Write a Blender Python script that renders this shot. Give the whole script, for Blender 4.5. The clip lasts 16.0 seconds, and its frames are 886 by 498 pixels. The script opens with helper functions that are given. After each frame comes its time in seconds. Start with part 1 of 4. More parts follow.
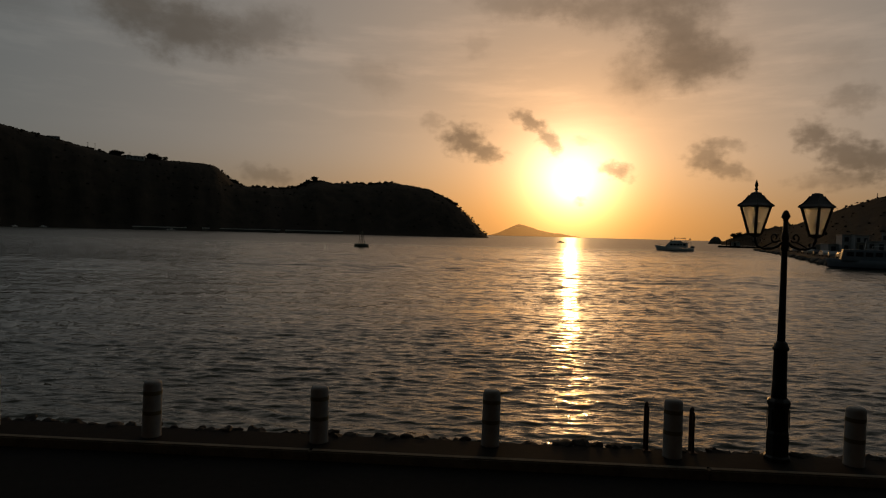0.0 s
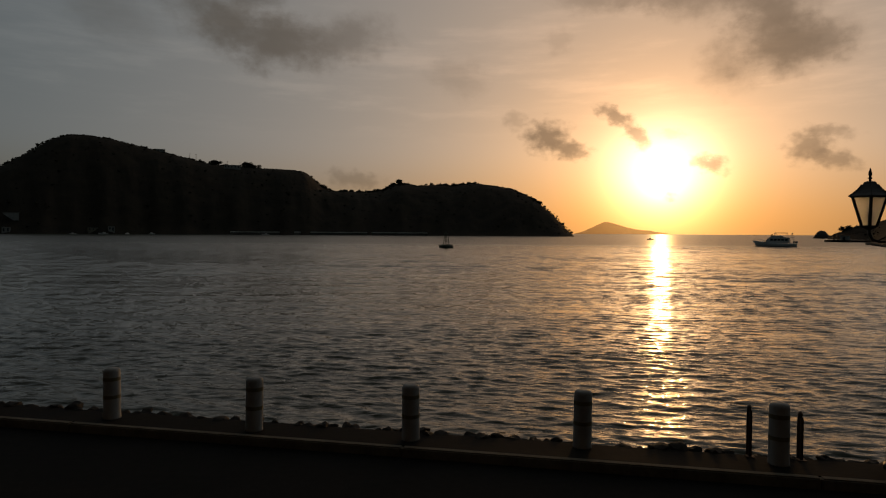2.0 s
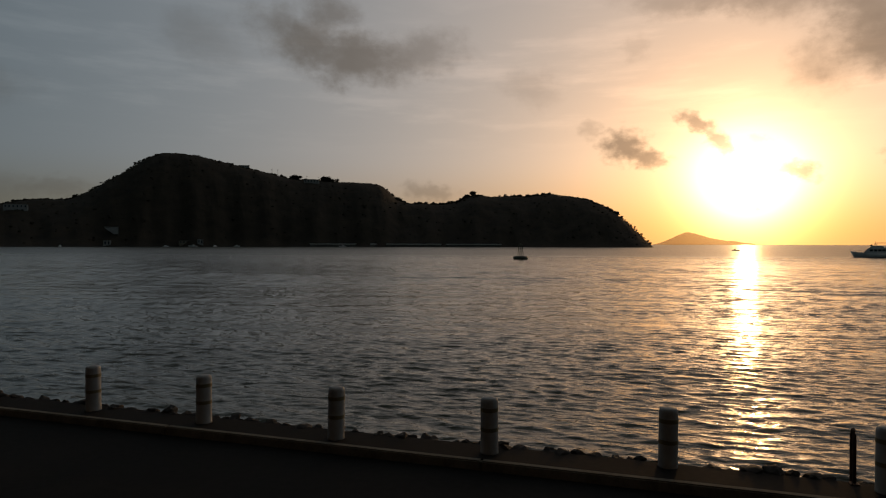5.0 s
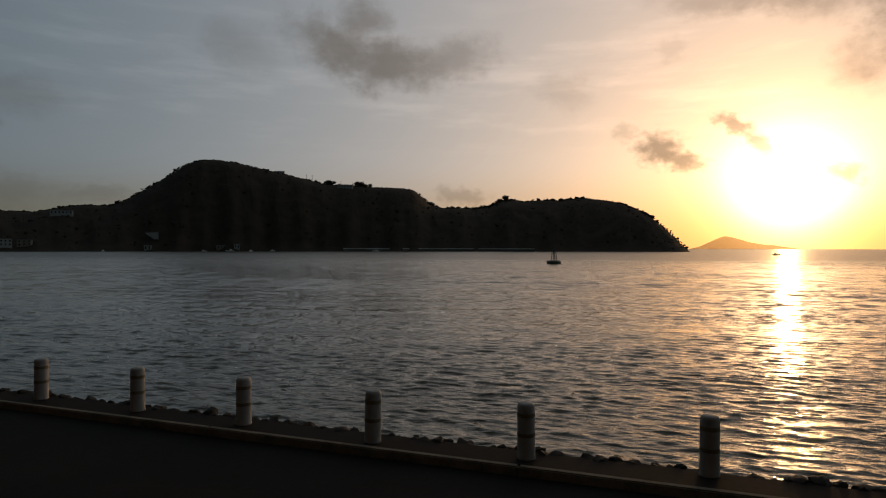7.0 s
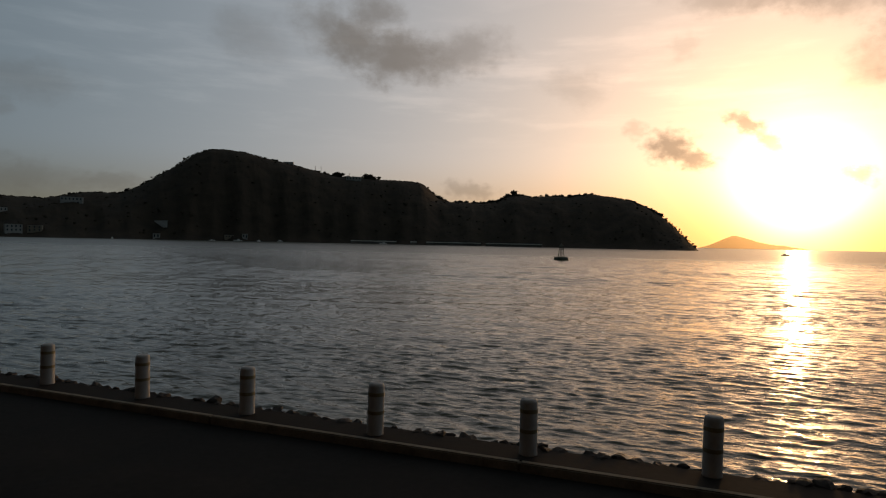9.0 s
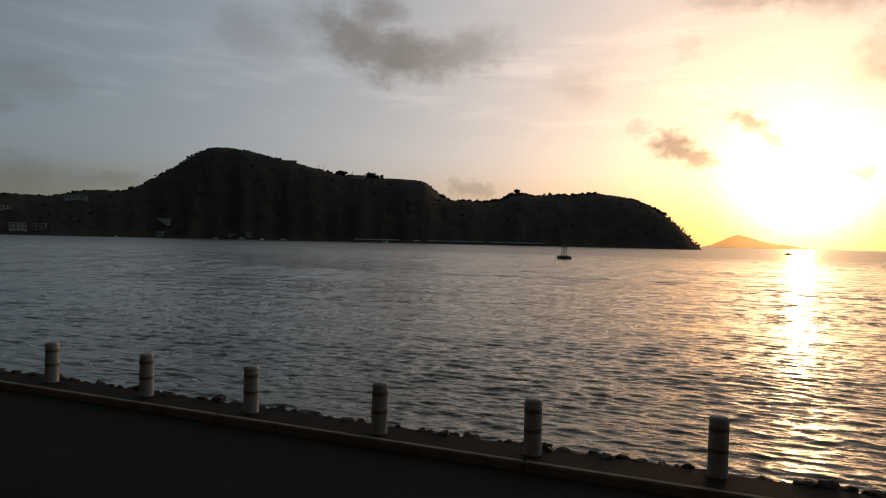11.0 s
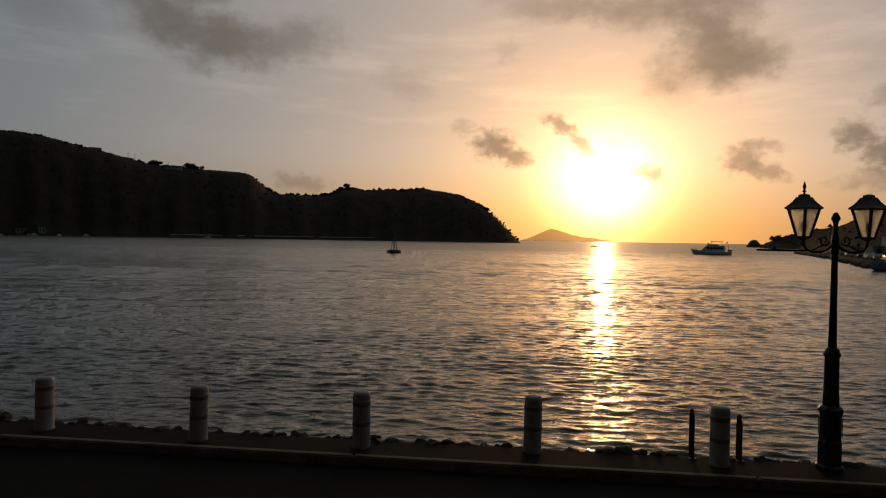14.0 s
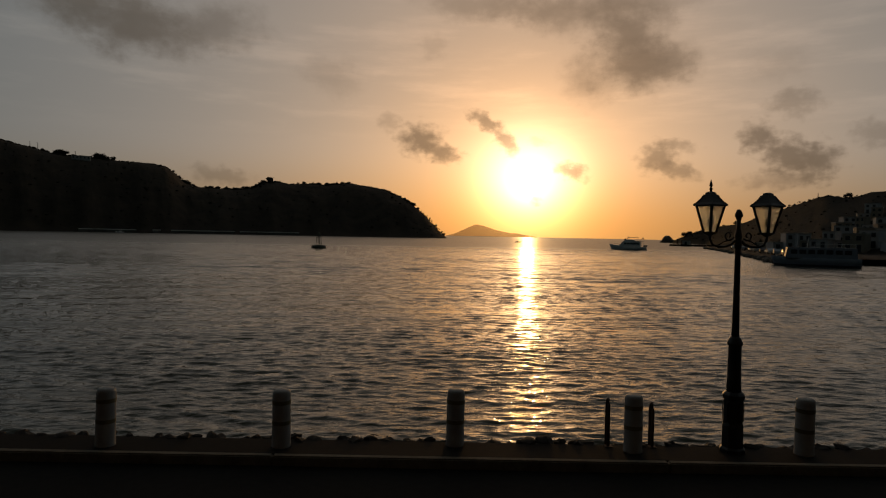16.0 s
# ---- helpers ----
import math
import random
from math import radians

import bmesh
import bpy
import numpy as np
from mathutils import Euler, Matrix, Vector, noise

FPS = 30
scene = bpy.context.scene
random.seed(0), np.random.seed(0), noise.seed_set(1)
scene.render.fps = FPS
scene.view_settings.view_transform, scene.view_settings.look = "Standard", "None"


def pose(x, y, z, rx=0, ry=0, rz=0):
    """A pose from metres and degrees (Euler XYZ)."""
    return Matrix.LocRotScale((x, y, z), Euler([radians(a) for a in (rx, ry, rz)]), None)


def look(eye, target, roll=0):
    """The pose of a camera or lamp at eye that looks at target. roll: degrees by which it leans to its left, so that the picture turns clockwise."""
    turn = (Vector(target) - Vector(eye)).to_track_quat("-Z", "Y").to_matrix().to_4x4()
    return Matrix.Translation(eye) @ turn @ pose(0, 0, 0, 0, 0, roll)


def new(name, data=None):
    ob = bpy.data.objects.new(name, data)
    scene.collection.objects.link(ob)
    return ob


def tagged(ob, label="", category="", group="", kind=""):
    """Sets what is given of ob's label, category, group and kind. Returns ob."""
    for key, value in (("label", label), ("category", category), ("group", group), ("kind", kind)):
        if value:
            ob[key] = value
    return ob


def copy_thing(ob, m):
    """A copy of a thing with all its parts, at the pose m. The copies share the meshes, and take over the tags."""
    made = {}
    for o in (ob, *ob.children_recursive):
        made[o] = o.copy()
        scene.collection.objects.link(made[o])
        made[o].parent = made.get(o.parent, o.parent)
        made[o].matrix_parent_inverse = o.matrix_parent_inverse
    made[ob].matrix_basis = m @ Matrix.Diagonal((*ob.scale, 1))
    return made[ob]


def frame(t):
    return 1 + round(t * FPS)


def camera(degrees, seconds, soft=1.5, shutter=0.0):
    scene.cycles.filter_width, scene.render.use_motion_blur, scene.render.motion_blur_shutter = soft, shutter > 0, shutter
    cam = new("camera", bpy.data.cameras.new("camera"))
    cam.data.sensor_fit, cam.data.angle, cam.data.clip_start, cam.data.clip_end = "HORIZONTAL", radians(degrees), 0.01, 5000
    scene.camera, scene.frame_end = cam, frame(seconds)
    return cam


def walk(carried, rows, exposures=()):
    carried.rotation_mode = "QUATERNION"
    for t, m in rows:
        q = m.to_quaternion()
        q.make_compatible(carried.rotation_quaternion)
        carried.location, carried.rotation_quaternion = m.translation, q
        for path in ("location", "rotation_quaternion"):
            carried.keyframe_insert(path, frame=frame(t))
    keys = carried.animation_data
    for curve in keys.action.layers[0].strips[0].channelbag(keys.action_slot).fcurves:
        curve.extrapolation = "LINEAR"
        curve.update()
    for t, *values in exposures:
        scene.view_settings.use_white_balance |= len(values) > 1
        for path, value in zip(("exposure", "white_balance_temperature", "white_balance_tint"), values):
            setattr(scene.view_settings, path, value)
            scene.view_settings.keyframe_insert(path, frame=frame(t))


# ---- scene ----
# ---- camera: seconds, place, tilt, roll, heading ----
cam = camera(69.71, 16.0, soft=1.2)
ROWS = [
    (0.0, 0.118, 0.025, 3.400, 88.61, -1.47, -4.73),
    (0.5, 0.098, 0.017, 3.398, 88.37, -1.48, -2.65),
    (1.0, 0.084, 0.012, 3.395, 88.29, -1.41, -0.67),
    (1.5, 0.077, 0.011, 3.391, 88.24, -1.11, 0.99),
    (2.0, 0.069, -0.002, 3.393, 88.51, -0.35, 2.82),
    (2.5, 0.050, -0.006, 3.400, 88.70, -1.12, 4.14),
    (3.0, 0.038, -0.011, 3.406, 88.87, -1.51, 5.59),
    (3.5, 0.031, -0.017, 3.413, 88.96, -1.58, 6.79),
    (4.0, 0.017, -0.020, 3.409, 89.06, -1.05, 7.97),
    (6.5, -0.042, -0.049, 3.407, 90.04, 0.06, 11.54),
    (7.0, -0.059, -0.061, 3.409, 89.92, -0.07, 12.38),
    (7.5, -0.048, -0.044, 3.406, 89.89, 0.28, 11.82),
    (8.0, -0.044, -0.032, 3.405, 89.71, -0.93, 11.94),
    (8.5, -0.044, -0.024, 3.406, 89.47, -1.12, 12.78),
    (11.0, -0.076, 0.000, 3.416, 89.23, -1.31, 13.30),
    (11.5, -0.067, 0.005, 3.408, 89.22, -0.44, 9.15),
    (12.0, -0.066, 0.010, 3.403, 89.06, -0.97, 6.68),
    (12.5, -0.073, 0.016, 3.398, 89.11, -0.97, 4.15),
    (13.0, -0.045, 0.010, 3.407, 89.08, -0.88, 1.88),
    (13.5, -0.032, 0.012, 3.402, 89.11, -0.86, -0.09),
    (14.0, -0.019, 0.013, 3.403, 89.05, -0.98, -1.89),
    (14.5, -0.000, 0.012, 3.405, 89.11, -0.81, -3.42),
    (15.0, -0.002, 0.030, 3.398, 89.06, -0.75, -4.96),
    (15.5, 0.013, 0.041, 3.397, 88.89, -1.07, -6.58),
    (16.0, 0.038, 0.052, 3.395, 88.74, -1.12, -8.52),
]
EXPOSURES = [(0.0, -0.12, 9900, 13), (2.0, 0.1, 9500, 13), (4.0, 0.45, 8950, 13), (7.0, 0.84, 8600, 13), (8.5, 1.0, 8550, 13), (11.0, 1.22, 8350, 13), (12.5, 0.92, 8550, 13), (14.5, 0.35, 9250, 13), (16.0, 0.05, 9700, 13)]
walk(cam, [(t, pose(x, y, z, rx, ry, rz)) for t, x, y, z, rx, ry, rz in ROWS], EXPOSURES)

SEA = -0.7                      # level of the water; the promenade lies at 0
SUN_AZ, SUN_EL = 16.1, 4.35     # degrees; azimuth to the right of +y
SUN = Vector((math.sin(radians(SUN_AZ)) * math.cos(radians(SUN_EL)), math.cos(radians(SUN_AZ)) * math.cos(radians(SUN_EL)), math.sin(radians(SUN_EL))))


# ---- world: evening sky with a hazy glow round the sun and scattered clouds ----
def build_sky():
    world = bpy.data.worlds.new("evening_sky")
    scene.world = world
    world.use_nodes = True
    nt = world.node_tree
    nt.nodes.clear()
    N, L = nt.nodes.new, nt.links.new

    def put(sock, v):
        if isinstance(v, bpy.types.NodeSocket):
            L(v, sock)
        else:
            sock.default_value = v

    def m(op, a, b=0.0, c=0.0):
        n = N("ShaderNodeMath")
        n.operation = op
        put(n.inputs[0], a), put(n.inputs[1], b), put(n.inputs[2], c)
        return n.outputs[0]

    def vm(op, a, b=(0, 0, 0)):
        n = N("ShaderNodeVectorMath")
        n.operation = op
        put(n.inputs[0], a), put(n.inputs[1], b)
        return n.outputs["Value"] if op in ("DOT_PRODUCT", "LENGTH") else n.outputs[0]

    def smooth(v, lo, hi, a=0.0, b=1.0):
        n = N("ShaderNodeMapRange")
        n.interpolation_type = "SMOOTHSTEP"
        for i, q in enumerate((v, lo, hi, a, b)):
            put(n.inputs[i], q)
        return n.outputs[0]

    def mixc(f, a, b, mode="MIX"):
        n = N("ShaderNodeMix")
        n.data_type, n.blend_type = "RGBA", mode
        put(n.inputs[0], f), put(n.inputs[6], a), put(n.inputs[7], b)
        return n.outputs[2]

    d = N("ShaderNodeTexCoord").outputs["Generated"]
    sep = N("ShaderNodeSeparateXYZ")
    L(d, sep.inputs[0])
    X, Y, Z = sep.outputs
    az = m("MULTIPLY", m("ARCTAN2", X, Y), 180 / math.pi)
    el = m("MULTIPLY", m("ARCSINE", Z), 180 / math.pi)
    theta = m("MULTIPLY", m("ARCCOSINE", m("MINIMUM", vm("DOT_PRODUCT", d, tuple(SUN)), 0.999999)), 180 / math.pi)

    sky = N("ShaderNodeTexSky")
    sky.sky_type, sky.sun_disc = "NISHITA", False
    sky.sun_elevation, sky.sun_rotation = radians(SUN_EL), radians(SUN_AZ)
    sky.air_density, sky.dust_density, sky.ozone_density = 1.0, 2.0, 1.5
    base = vm("MULTIPLY", sky.outputs[0], SKY_GAIN)

    def glow(amount, length, colour, power=1.0):
        e = m("MULTIPLY", m("EXPONENT", m("MULTIPLY", m("POWER", m("DIVIDE", theta, length), power), -1.0)), amount)
        n = N("ShaderNodeVectorMath")
        n.operation = "SCALE"
        n.inputs[0].default_value = colour
        put(n.inputs["Scale"], e)
        return n.outputs[0]

    total = base
    for g in GLOWS:
        total = vm("ADD", total, glow(*g))
    # a band of lit haze low over the sea on either side of the sun
    low = m("MULTIPLY", m("EXPONENT", m("DIVIDE", m("ABSOLUTE", el), -5.0)), m("EXPONENT", m("DIVIDE", theta, -20.0)))
    n = N("ShaderNodeVectorMath")
    n.operation = "SCALE"
    n.inputs[0].default_value = (0.28, 0.165, 0.06)
    put(n.inputs["Scale"], low)
    total = vm("ADD", total, n.outputs[0])
    # haze dims and reddens everything towards the horizon
    total = vm("MULTIPLY", total, mixc(smooth(m("ABSOLUTE", el), 0.0, 8.0), (0.74, 0.60, 0.37, 1), (1, 1, 1, 1)))

    # clouds, in degrees of azimuth and elevation
    comb = N("ShaderNodeCombineXYZ")
    L(az, comb.inputs[0]), L(el, comb.inputs[1])
    p = comb.outputs[0]

    def noise_at(scale, detail, stretch=(1, 1, 1), rough=0.6):
        n = N("ShaderNodeTexNoise")
        n.inputs["Scale"].default_value, n.inputs["Detail"].default_value, n.inputs["Roughness"].default_value = scale, detail, rough
        L(vm("MULTIPLY", p, stretch), n.inputs["Vector"])
        return n

    w1 = noise_at(0.22, 6, (1, 1.3, 1)).outputs["Color"]
    w2 = noise_at(0.85, 5, (1, 1.3, 1)).outputs["Color"]
    mid = (0.5, 0.5, 0.5)
    wp = vm("ADD", p, vm("ADD", vm("MULTIPLY", vm("SUBTRACT", w1, mid), (3.0, 2.4, 0)), vm("MULTIPLY", vm("SUBTRACT", w2, mid), (1.6, 1.3, 0))))
    small = vm("ADD", p, vm("MULTIPLY", vm("SUBTRACT", w2, mid), (1.5, 1.2, 0)))
    wear_big = m("MULTIPLY", m("SUBTRACT", noise_at(0.33, 9, (1, 1.35, 1), 0.6).outputs["Fac"], 0.5), 1.15)
    wear_small = m("MULTIPLY", m("SUBTRACT", noise_at(1.0, 6, (1, 1.35, 1), 0.5).outputs["Fac"], 0.5), 1.3)
    cover = None
    for a, e, wa, we, turn, dens, fine in CLOUDS:
        mp = N("ShaderNodeMapping")
        mp.vector_type = "TEXTURE"
        mp.inputs["Location"].default_value = (a, e, 0)
        mp.inputs["Rotation"].default_value = (0, 0, radians(turn))
        mp.inputs["Scale"].default_value = (wa, we, 1)
        L(small if fine else wp, mp.inputs["Vector"])
        worn = m("ADD", vm("LENGTH", mp.outputs[0]), wear_small if fine else wear_big)
        blob = smooth(worn, 0.2 if fine else 0.1, 1.08, dens, 0.0)
        cover = blob if cover is None else m("SUBTRACT", m("ADD", cover, blob), m("MULTIPLY", cover, blob))
    # thin streaks of high cloud
    streak = noise_at(0.3, 6, (0.25, 1.5, 1)).outputs["Fac"]
    veil = m("MULTIPLY", smooth(streak, 0.45, 0.72, 0.0, 1.0), m("MULTIPLY", smooth(el, 7, 12), smooth(el, 24, 15)))
    lit = vm("MULTIPLY", total, (1.0, 0.97, 0.95))
    n2 = N("ShaderNodeVectorMath")
    n2.operation = "SCALE"
    L(lit, n2.inputs[0])
    n2.inputs["Scale"].default_value = 1.25
    total = mixc(m("MULTIPLY", veil, 0.8), total, n2.outputs[0])
    # unseen cloud cover added overhead to dim the sky away from the sun
    dimming_cover = m("MULTIPLY", smooth(noise_at(0.055, 6).outputs["Fac"], 0.3, 0.6), m("MULTIPLY", smooth(el, 19, 36, 0.0, 0.95), smooth(theta, 26, 58)))
    cover = m("MAXIMUM", cover, dimming_cover)
    dim = N("ShaderNodeGamma")
    L(total, dim.inputs[0])
    dim.inputs[1].default_value = 0.68
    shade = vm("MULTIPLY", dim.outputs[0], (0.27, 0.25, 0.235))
    total = mixc(m("MULTIPLY", cover, 0.9), total, shade)
    bg = N("ShaderNodeBackground")
    put(bg.inputs["Color"], total)
    bg.inputs["Strength"].default_value = 1.0
    out = N("ShaderNodeOutputWorld")
    L(bg.outputs[0], out.inputs[0])


SKY_GAIN = (0.008, 0.0078, 0.0072)
# strength, reach in degrees, colour, power of the fall-off
GLOWS = [(4.2, 0.80, (1.0, 0.85, 0.60)), (1.7, 3.9, (1.0, 0.84, 0.71), 2.0), (0.9, 2.4, (1.0, 0.72, 0.45)), (0.90, 5.4, (1.0, 0.55, 0.36)), (0.54, 20.0, (1.0, 0.60, 0.30)),
         (0.40, 48.0, (0.36, 0.755, 1.24)), (-0.33, 15.0, (0.37, 0.74, 1.24))]
# azimuth, elevation, half width, half height, turn, density, fine edges
CLOUDS = [
    (-21.2, 17.0, 7.1, 2.8, -20, 0.95, 0), (-17.2, 15.9, 6.6, 2.6, -8, 0.90, 0), (-19.7, 19.7, 2.8, 2.5, 0, 0.75, 0), (-11.3, 16.5, 5.1, 2.5, 5, 0.60, 0),
    (-29.6, 16.5, 4.6, 2.8, -15, 0.22, 0), (6.4, 8.4, 2.5, 1.9, 0, 0.95, 1), (8.2, 7.3, 2.3, 1.1, -8, 0.90, 1), (3.5, 9.8, 1.3, 1.0, 0, 0.35, 1),
    (12.1, 10.1, 2.1, 0.8, -32, 0.85, 1), (14.0, 8.5, 2.0, 1.0, -58, 0.80, 1), (17.0, 8.4, 1.4, 0.5, 0, 0.30, 1), (19.8, 5.8, 2.0, 0.9, -12, 0.80, 1),
    (16.7, 3.2, 0.8, 0.5, 0, 0.50, 1), (27.0, 6.8, 2.0, 1.6, 0, 0.75, 1), (28.6, 5.8, 2.2, 1.0, -15, 0.70, 1), (28.1, 8.0, 2.4, 0.7, -10, 0.55, 1),
    (34.7, 8.3, 1.8, 1.6, -35, 0.90, 1), (37.0, 6.7, 3.0, 2.0, -25, 0.95, 1), (38.9, 6.3, 2.0, 1.9, 0, 0.90, 1), (36.5, 4.9, 4.0, 1.0, 5, 0.50, 1),
    (24.5, 17.3, 4.4, 3.0, 0, 0.85, 0), (24.8, 14.5, 5.2, 3.1, 0, 0.95, 0), (27.7, 14.7, 3.4, 2.5, 0, 0.70, 0), (18.9, 19.0, 7.9, 2.3, -8, 0.65, 0),
    (11.9, 19.8, 8.8, 1.8, -5, 0.50, 0), (21.0, 13.2, 3.0, 2.6, 0, 0.30, 0), (25.1, 19.6, 6.9, 2.1, 0, 0.60, 0), (37.1, 10.9, 2.5, 1.4, 0, 0.50, 1),
    (35.8, 14.0, 3.0, 2.0, 0, 0.22, 0), (42.9, 8.2, 2.6, 1.4, 0, 0.45, 1), (-46.5, 4.3, 5.3, 1.8, 0, 0.45, 0), (-40.6, 4.4, 3.0, 1.0, 0, 0.40, 1),
    (-46.2, 11.4, 4.9, 1.9, 0, 0.35, 0), (-48.1, 9.2, 1.3, 1.0, 0, 0.30, 1), (-10.7, 4.7, 3.3, 1.0, -5, 0.50, 1), (-1.6, 13.6, 3.7, 2.1, -10, 0.28, 0),
    (7.4, 16.4, 1.5, 1.4, 0, 0.20, 1), (-31.1, 17.2, 3.4, 2.2, 0, 0.15, 0), (20.9, 14.5, 2.6, 2.5, 0, 0.25, 0), (-60.0, 14.0, 9.0, 4.0, 0, 0.50, 0),
    (58.0, 12.0, 9.0, 4.0, 0, 0.50, 0),
]
build_sky()

sun = new("sun", bpy.data.lights.new("sun", "SUN"))
sun.data.energy, sun.data.angle, sun.data.color = 0.15, radians(0.6), (1.0, 0.62, 0.28)
sun.matrix_world = look((0, 0, 60), Vector((0, 0, 60)) - SUN)


# ---- materials ----
def mat(name, colour, rough=0.8, scale=3.0, vary=0.35, bump=0.3, metal=0.0, dist=0.01, second=None, stretch=(1, 1, 1), spec=0.5):
    """A surface with broad stains and fine grain in object space."""
    mt = bpy.data.materials.new(name)
    mt.use_nodes = True
    nt = mt.node_tree
    N, L = nt.nodes.new, nt.links.new
    b = nt.nodes["Principled BSDF"]
    b.inputs["Metallic"].default_value = metal
    b.inputs["Specular IOR Level"].default_value = spec
    tc, mp = N("ShaderNodeTexCoord"), N("ShaderNodeMapping")
    mp.inputs["Scale"].default_value = stretch
    L(tc.outputs["Object"], mp.inputs[0])
    big, fine = N("ShaderNodeTexNoise"), N("ShaderNodeTexNoise")
    for n, s in ((big, scale), (fine, scale * 9)):
        n.inputs["Scale"].default_value, n.inputs["Detail"].default_value = s, 5
        L(mp.outputs[0], n.inputs["Vector"])
    info = N("ShaderNodeObjectInfo")
    add = N("ShaderNodeMath")
    add.operation = "MULTIPLY_ADD"
    L(fine.outputs["Fac"], add.inputs[0])
    add.inputs[1].default_value = 0.45
    L(big.outputs["Fac"], add.inputs[2])
    add2 = N("ShaderNodeMath")
    add2.operation = "MULTIPLY_ADD"
    L(info.outputs["Random"], add2.inputs[0])
    add2.inputs[1].default_value = 0.18
    L(add.outputs[0], add2.inputs[2])
    ramp = N("ShaderNodeValToRGB")
    ramp.color_ramp.elements[0].position, ramp.color_ramp.elements[1].position = 0.5, 1.05
    dark = second or tuple(c * (1 - vary) for c in colour)
    light = tuple(min(1, c * (1 + vary * 0.5)) for c in colour)
    ramp.color_ramp.elements[0].color, ramp.color_ramp.elements[1].color = (*dark, 1), (*light, 1)
    L(add2.outputs[0], ramp.inputs[0])
    L(ramp.outputs[0], b.inputs["Base Color"])
    rr = N("ShaderNodeMapRange")
    rr.inputs[3].default_value, rr.inputs[4].default_value = max(0.05, rough - 0.15), min(1, rough + 0.12)
    L(big.outputs["Fac"], rr.inputs[0])
    L(rr.outputs[0], b.inputs["Roughness"])
    bp = N("ShaderNodeBump")
    bp.inputs["Strength"].default_value, bp.inputs["Distance"].default_value = bump, dist
    L(add.outputs[0], bp.inputs["Height"])
    L(bp.outputs[0], b.inputs["Normal"])
    return mt


def water_mat():
    mt = bpy.data.materials.new("sea_water")
    mt.use_nodes = True
    nt = mt.node_tree
    N, L = nt.nodes.new, nt.links.new
    b = nt.nodes["Principled BSDF"]
    b.inputs["IOR"].default_value = 1.36
    b.inputs["Specular Tint"].default_value = (0.99, 1.0, 0.80, 1)
    geo = N("ShaderNodeNewGeometry")
    prev = None
    for sx, sy, sc, strength, dist in ((0.42, 1.0, 4.5, 1.0, 0.045), (0.36, 1.0, 1.3, 0.7, 0.07), (0.5, 1.0, 11.0, 0.9, 0.012), (0.30, 1.0, 0.3, 0.8, 0.4)):
        mp, nz, bp = N("ShaderNodeMapping"), N("ShaderNodeTexNoise"), N("ShaderNodeBump")
        mp.inputs["Scale"].default_value = (sx, sy, 1)
        mp.inputs["Rotation"].default_value = (0, 0, radians(8))
        L(geo.outputs["Position"], mp.inputs[0])
        L(mp.outputs[0], nz.inputs["Vector"])
        nz.inputs["Scale"].default_value, nz.inputs["Detail"].default_value = sc, 3
        bp.inputs["Strength"].default_value, bp.inputs["Distance"].default_value = strength, dist
        L(nz.outputs["Fac"], bp.inputs["Height"])
        if prev:
            L(prev, bp.inputs["Normal"])
        prev = bp.outputs[0]
    L(prev, b.inputs["Normal"])
    # foam washing along the foot of the quay
    at = N("ShaderNodeAttribute")
    at.attribute_name = "foam"
    fn, mp = N("ShaderNodeTexNoise"), N("ShaderNodeMapping")
    mp.inputs["Scale"].default_value = (0.8, 2.4, 1)
    L(geo.outputs["Position"], mp.inputs[0])
    L(mp.outputs[0], fn.inputs["Vector"])
    fn.inputs["Scale"].default_value, fn.inputs["Detail"].default_value, fn.inputs["Roughness"].default_value = 1.6, 8, 0.7
    mu = N("ShaderNodeMath")
    mu.operation = "MULTIPLY_ADD"
    L(at.outputs["Fac"], mu.inputs[0])
    mu.inputs[1].default_value = 0.26
    L(fn.outputs["Fac"], mu.inputs[2])
    rg = N("ShaderNodeMapRange")
    rg.inputs[1].default_value, rg.inputs[2].default_value, rg.inputs[4].default_value = 0.60, 0.76, 0.8
    L(mu.outputs[0], rg.inputs[0])
    mx = N("ShaderNodeMix")
    mx.data_type = "RGBA"
    mx.inputs[6].default_value, mx.inputs[7].default_value = (0.024, 0.025, 0.012, 1), (0.6, 0.6, 0.58, 1)
    L(rg.outputs[0], mx.inputs[0])
    L(mx.outputs[2], b.inputs["Base Color"])
    r2 = N("ShaderNodeMapRange")
    # unresolved ripples far out act as roughness
    sp, rd = N("ShaderNodeSeparateXYZ"), N("ShaderNodeMapRange")
    L(geo.outputs["Position"], sp.inputs[0])
    rd.inputs[1].default_value, rd.inputs[2].default_value, rd.inputs[3].default_value, rd.inputs[4].default_value = 40, 260, 0.05, 0.33
    L(sp.outputs[1], rd.inputs[0])
    L(rd.outputs[0], r2.inputs[3])
    r2.inputs[4].default_value = 0.8
    L(rg.outputs[0], r2.inputs[0])
    L(r2.outputs[0], b.inputs["Roughness"])
    return mt


def glass_mat(name, colour, rough, trans):
    mt = bpy.data.materials.new(name)
    mt.use_nodes = True
    b = mt.node_tree.nodes["Principled BSDF"]
    b.inputs["Base Color"].default_value = (*colour, 1)
    b.inputs["Roughness"].default_value = rough
    b.inputs["Transmission Weight"].default_value = trans
    b.inputs["IOR"].default_value = 1.45
    return mt


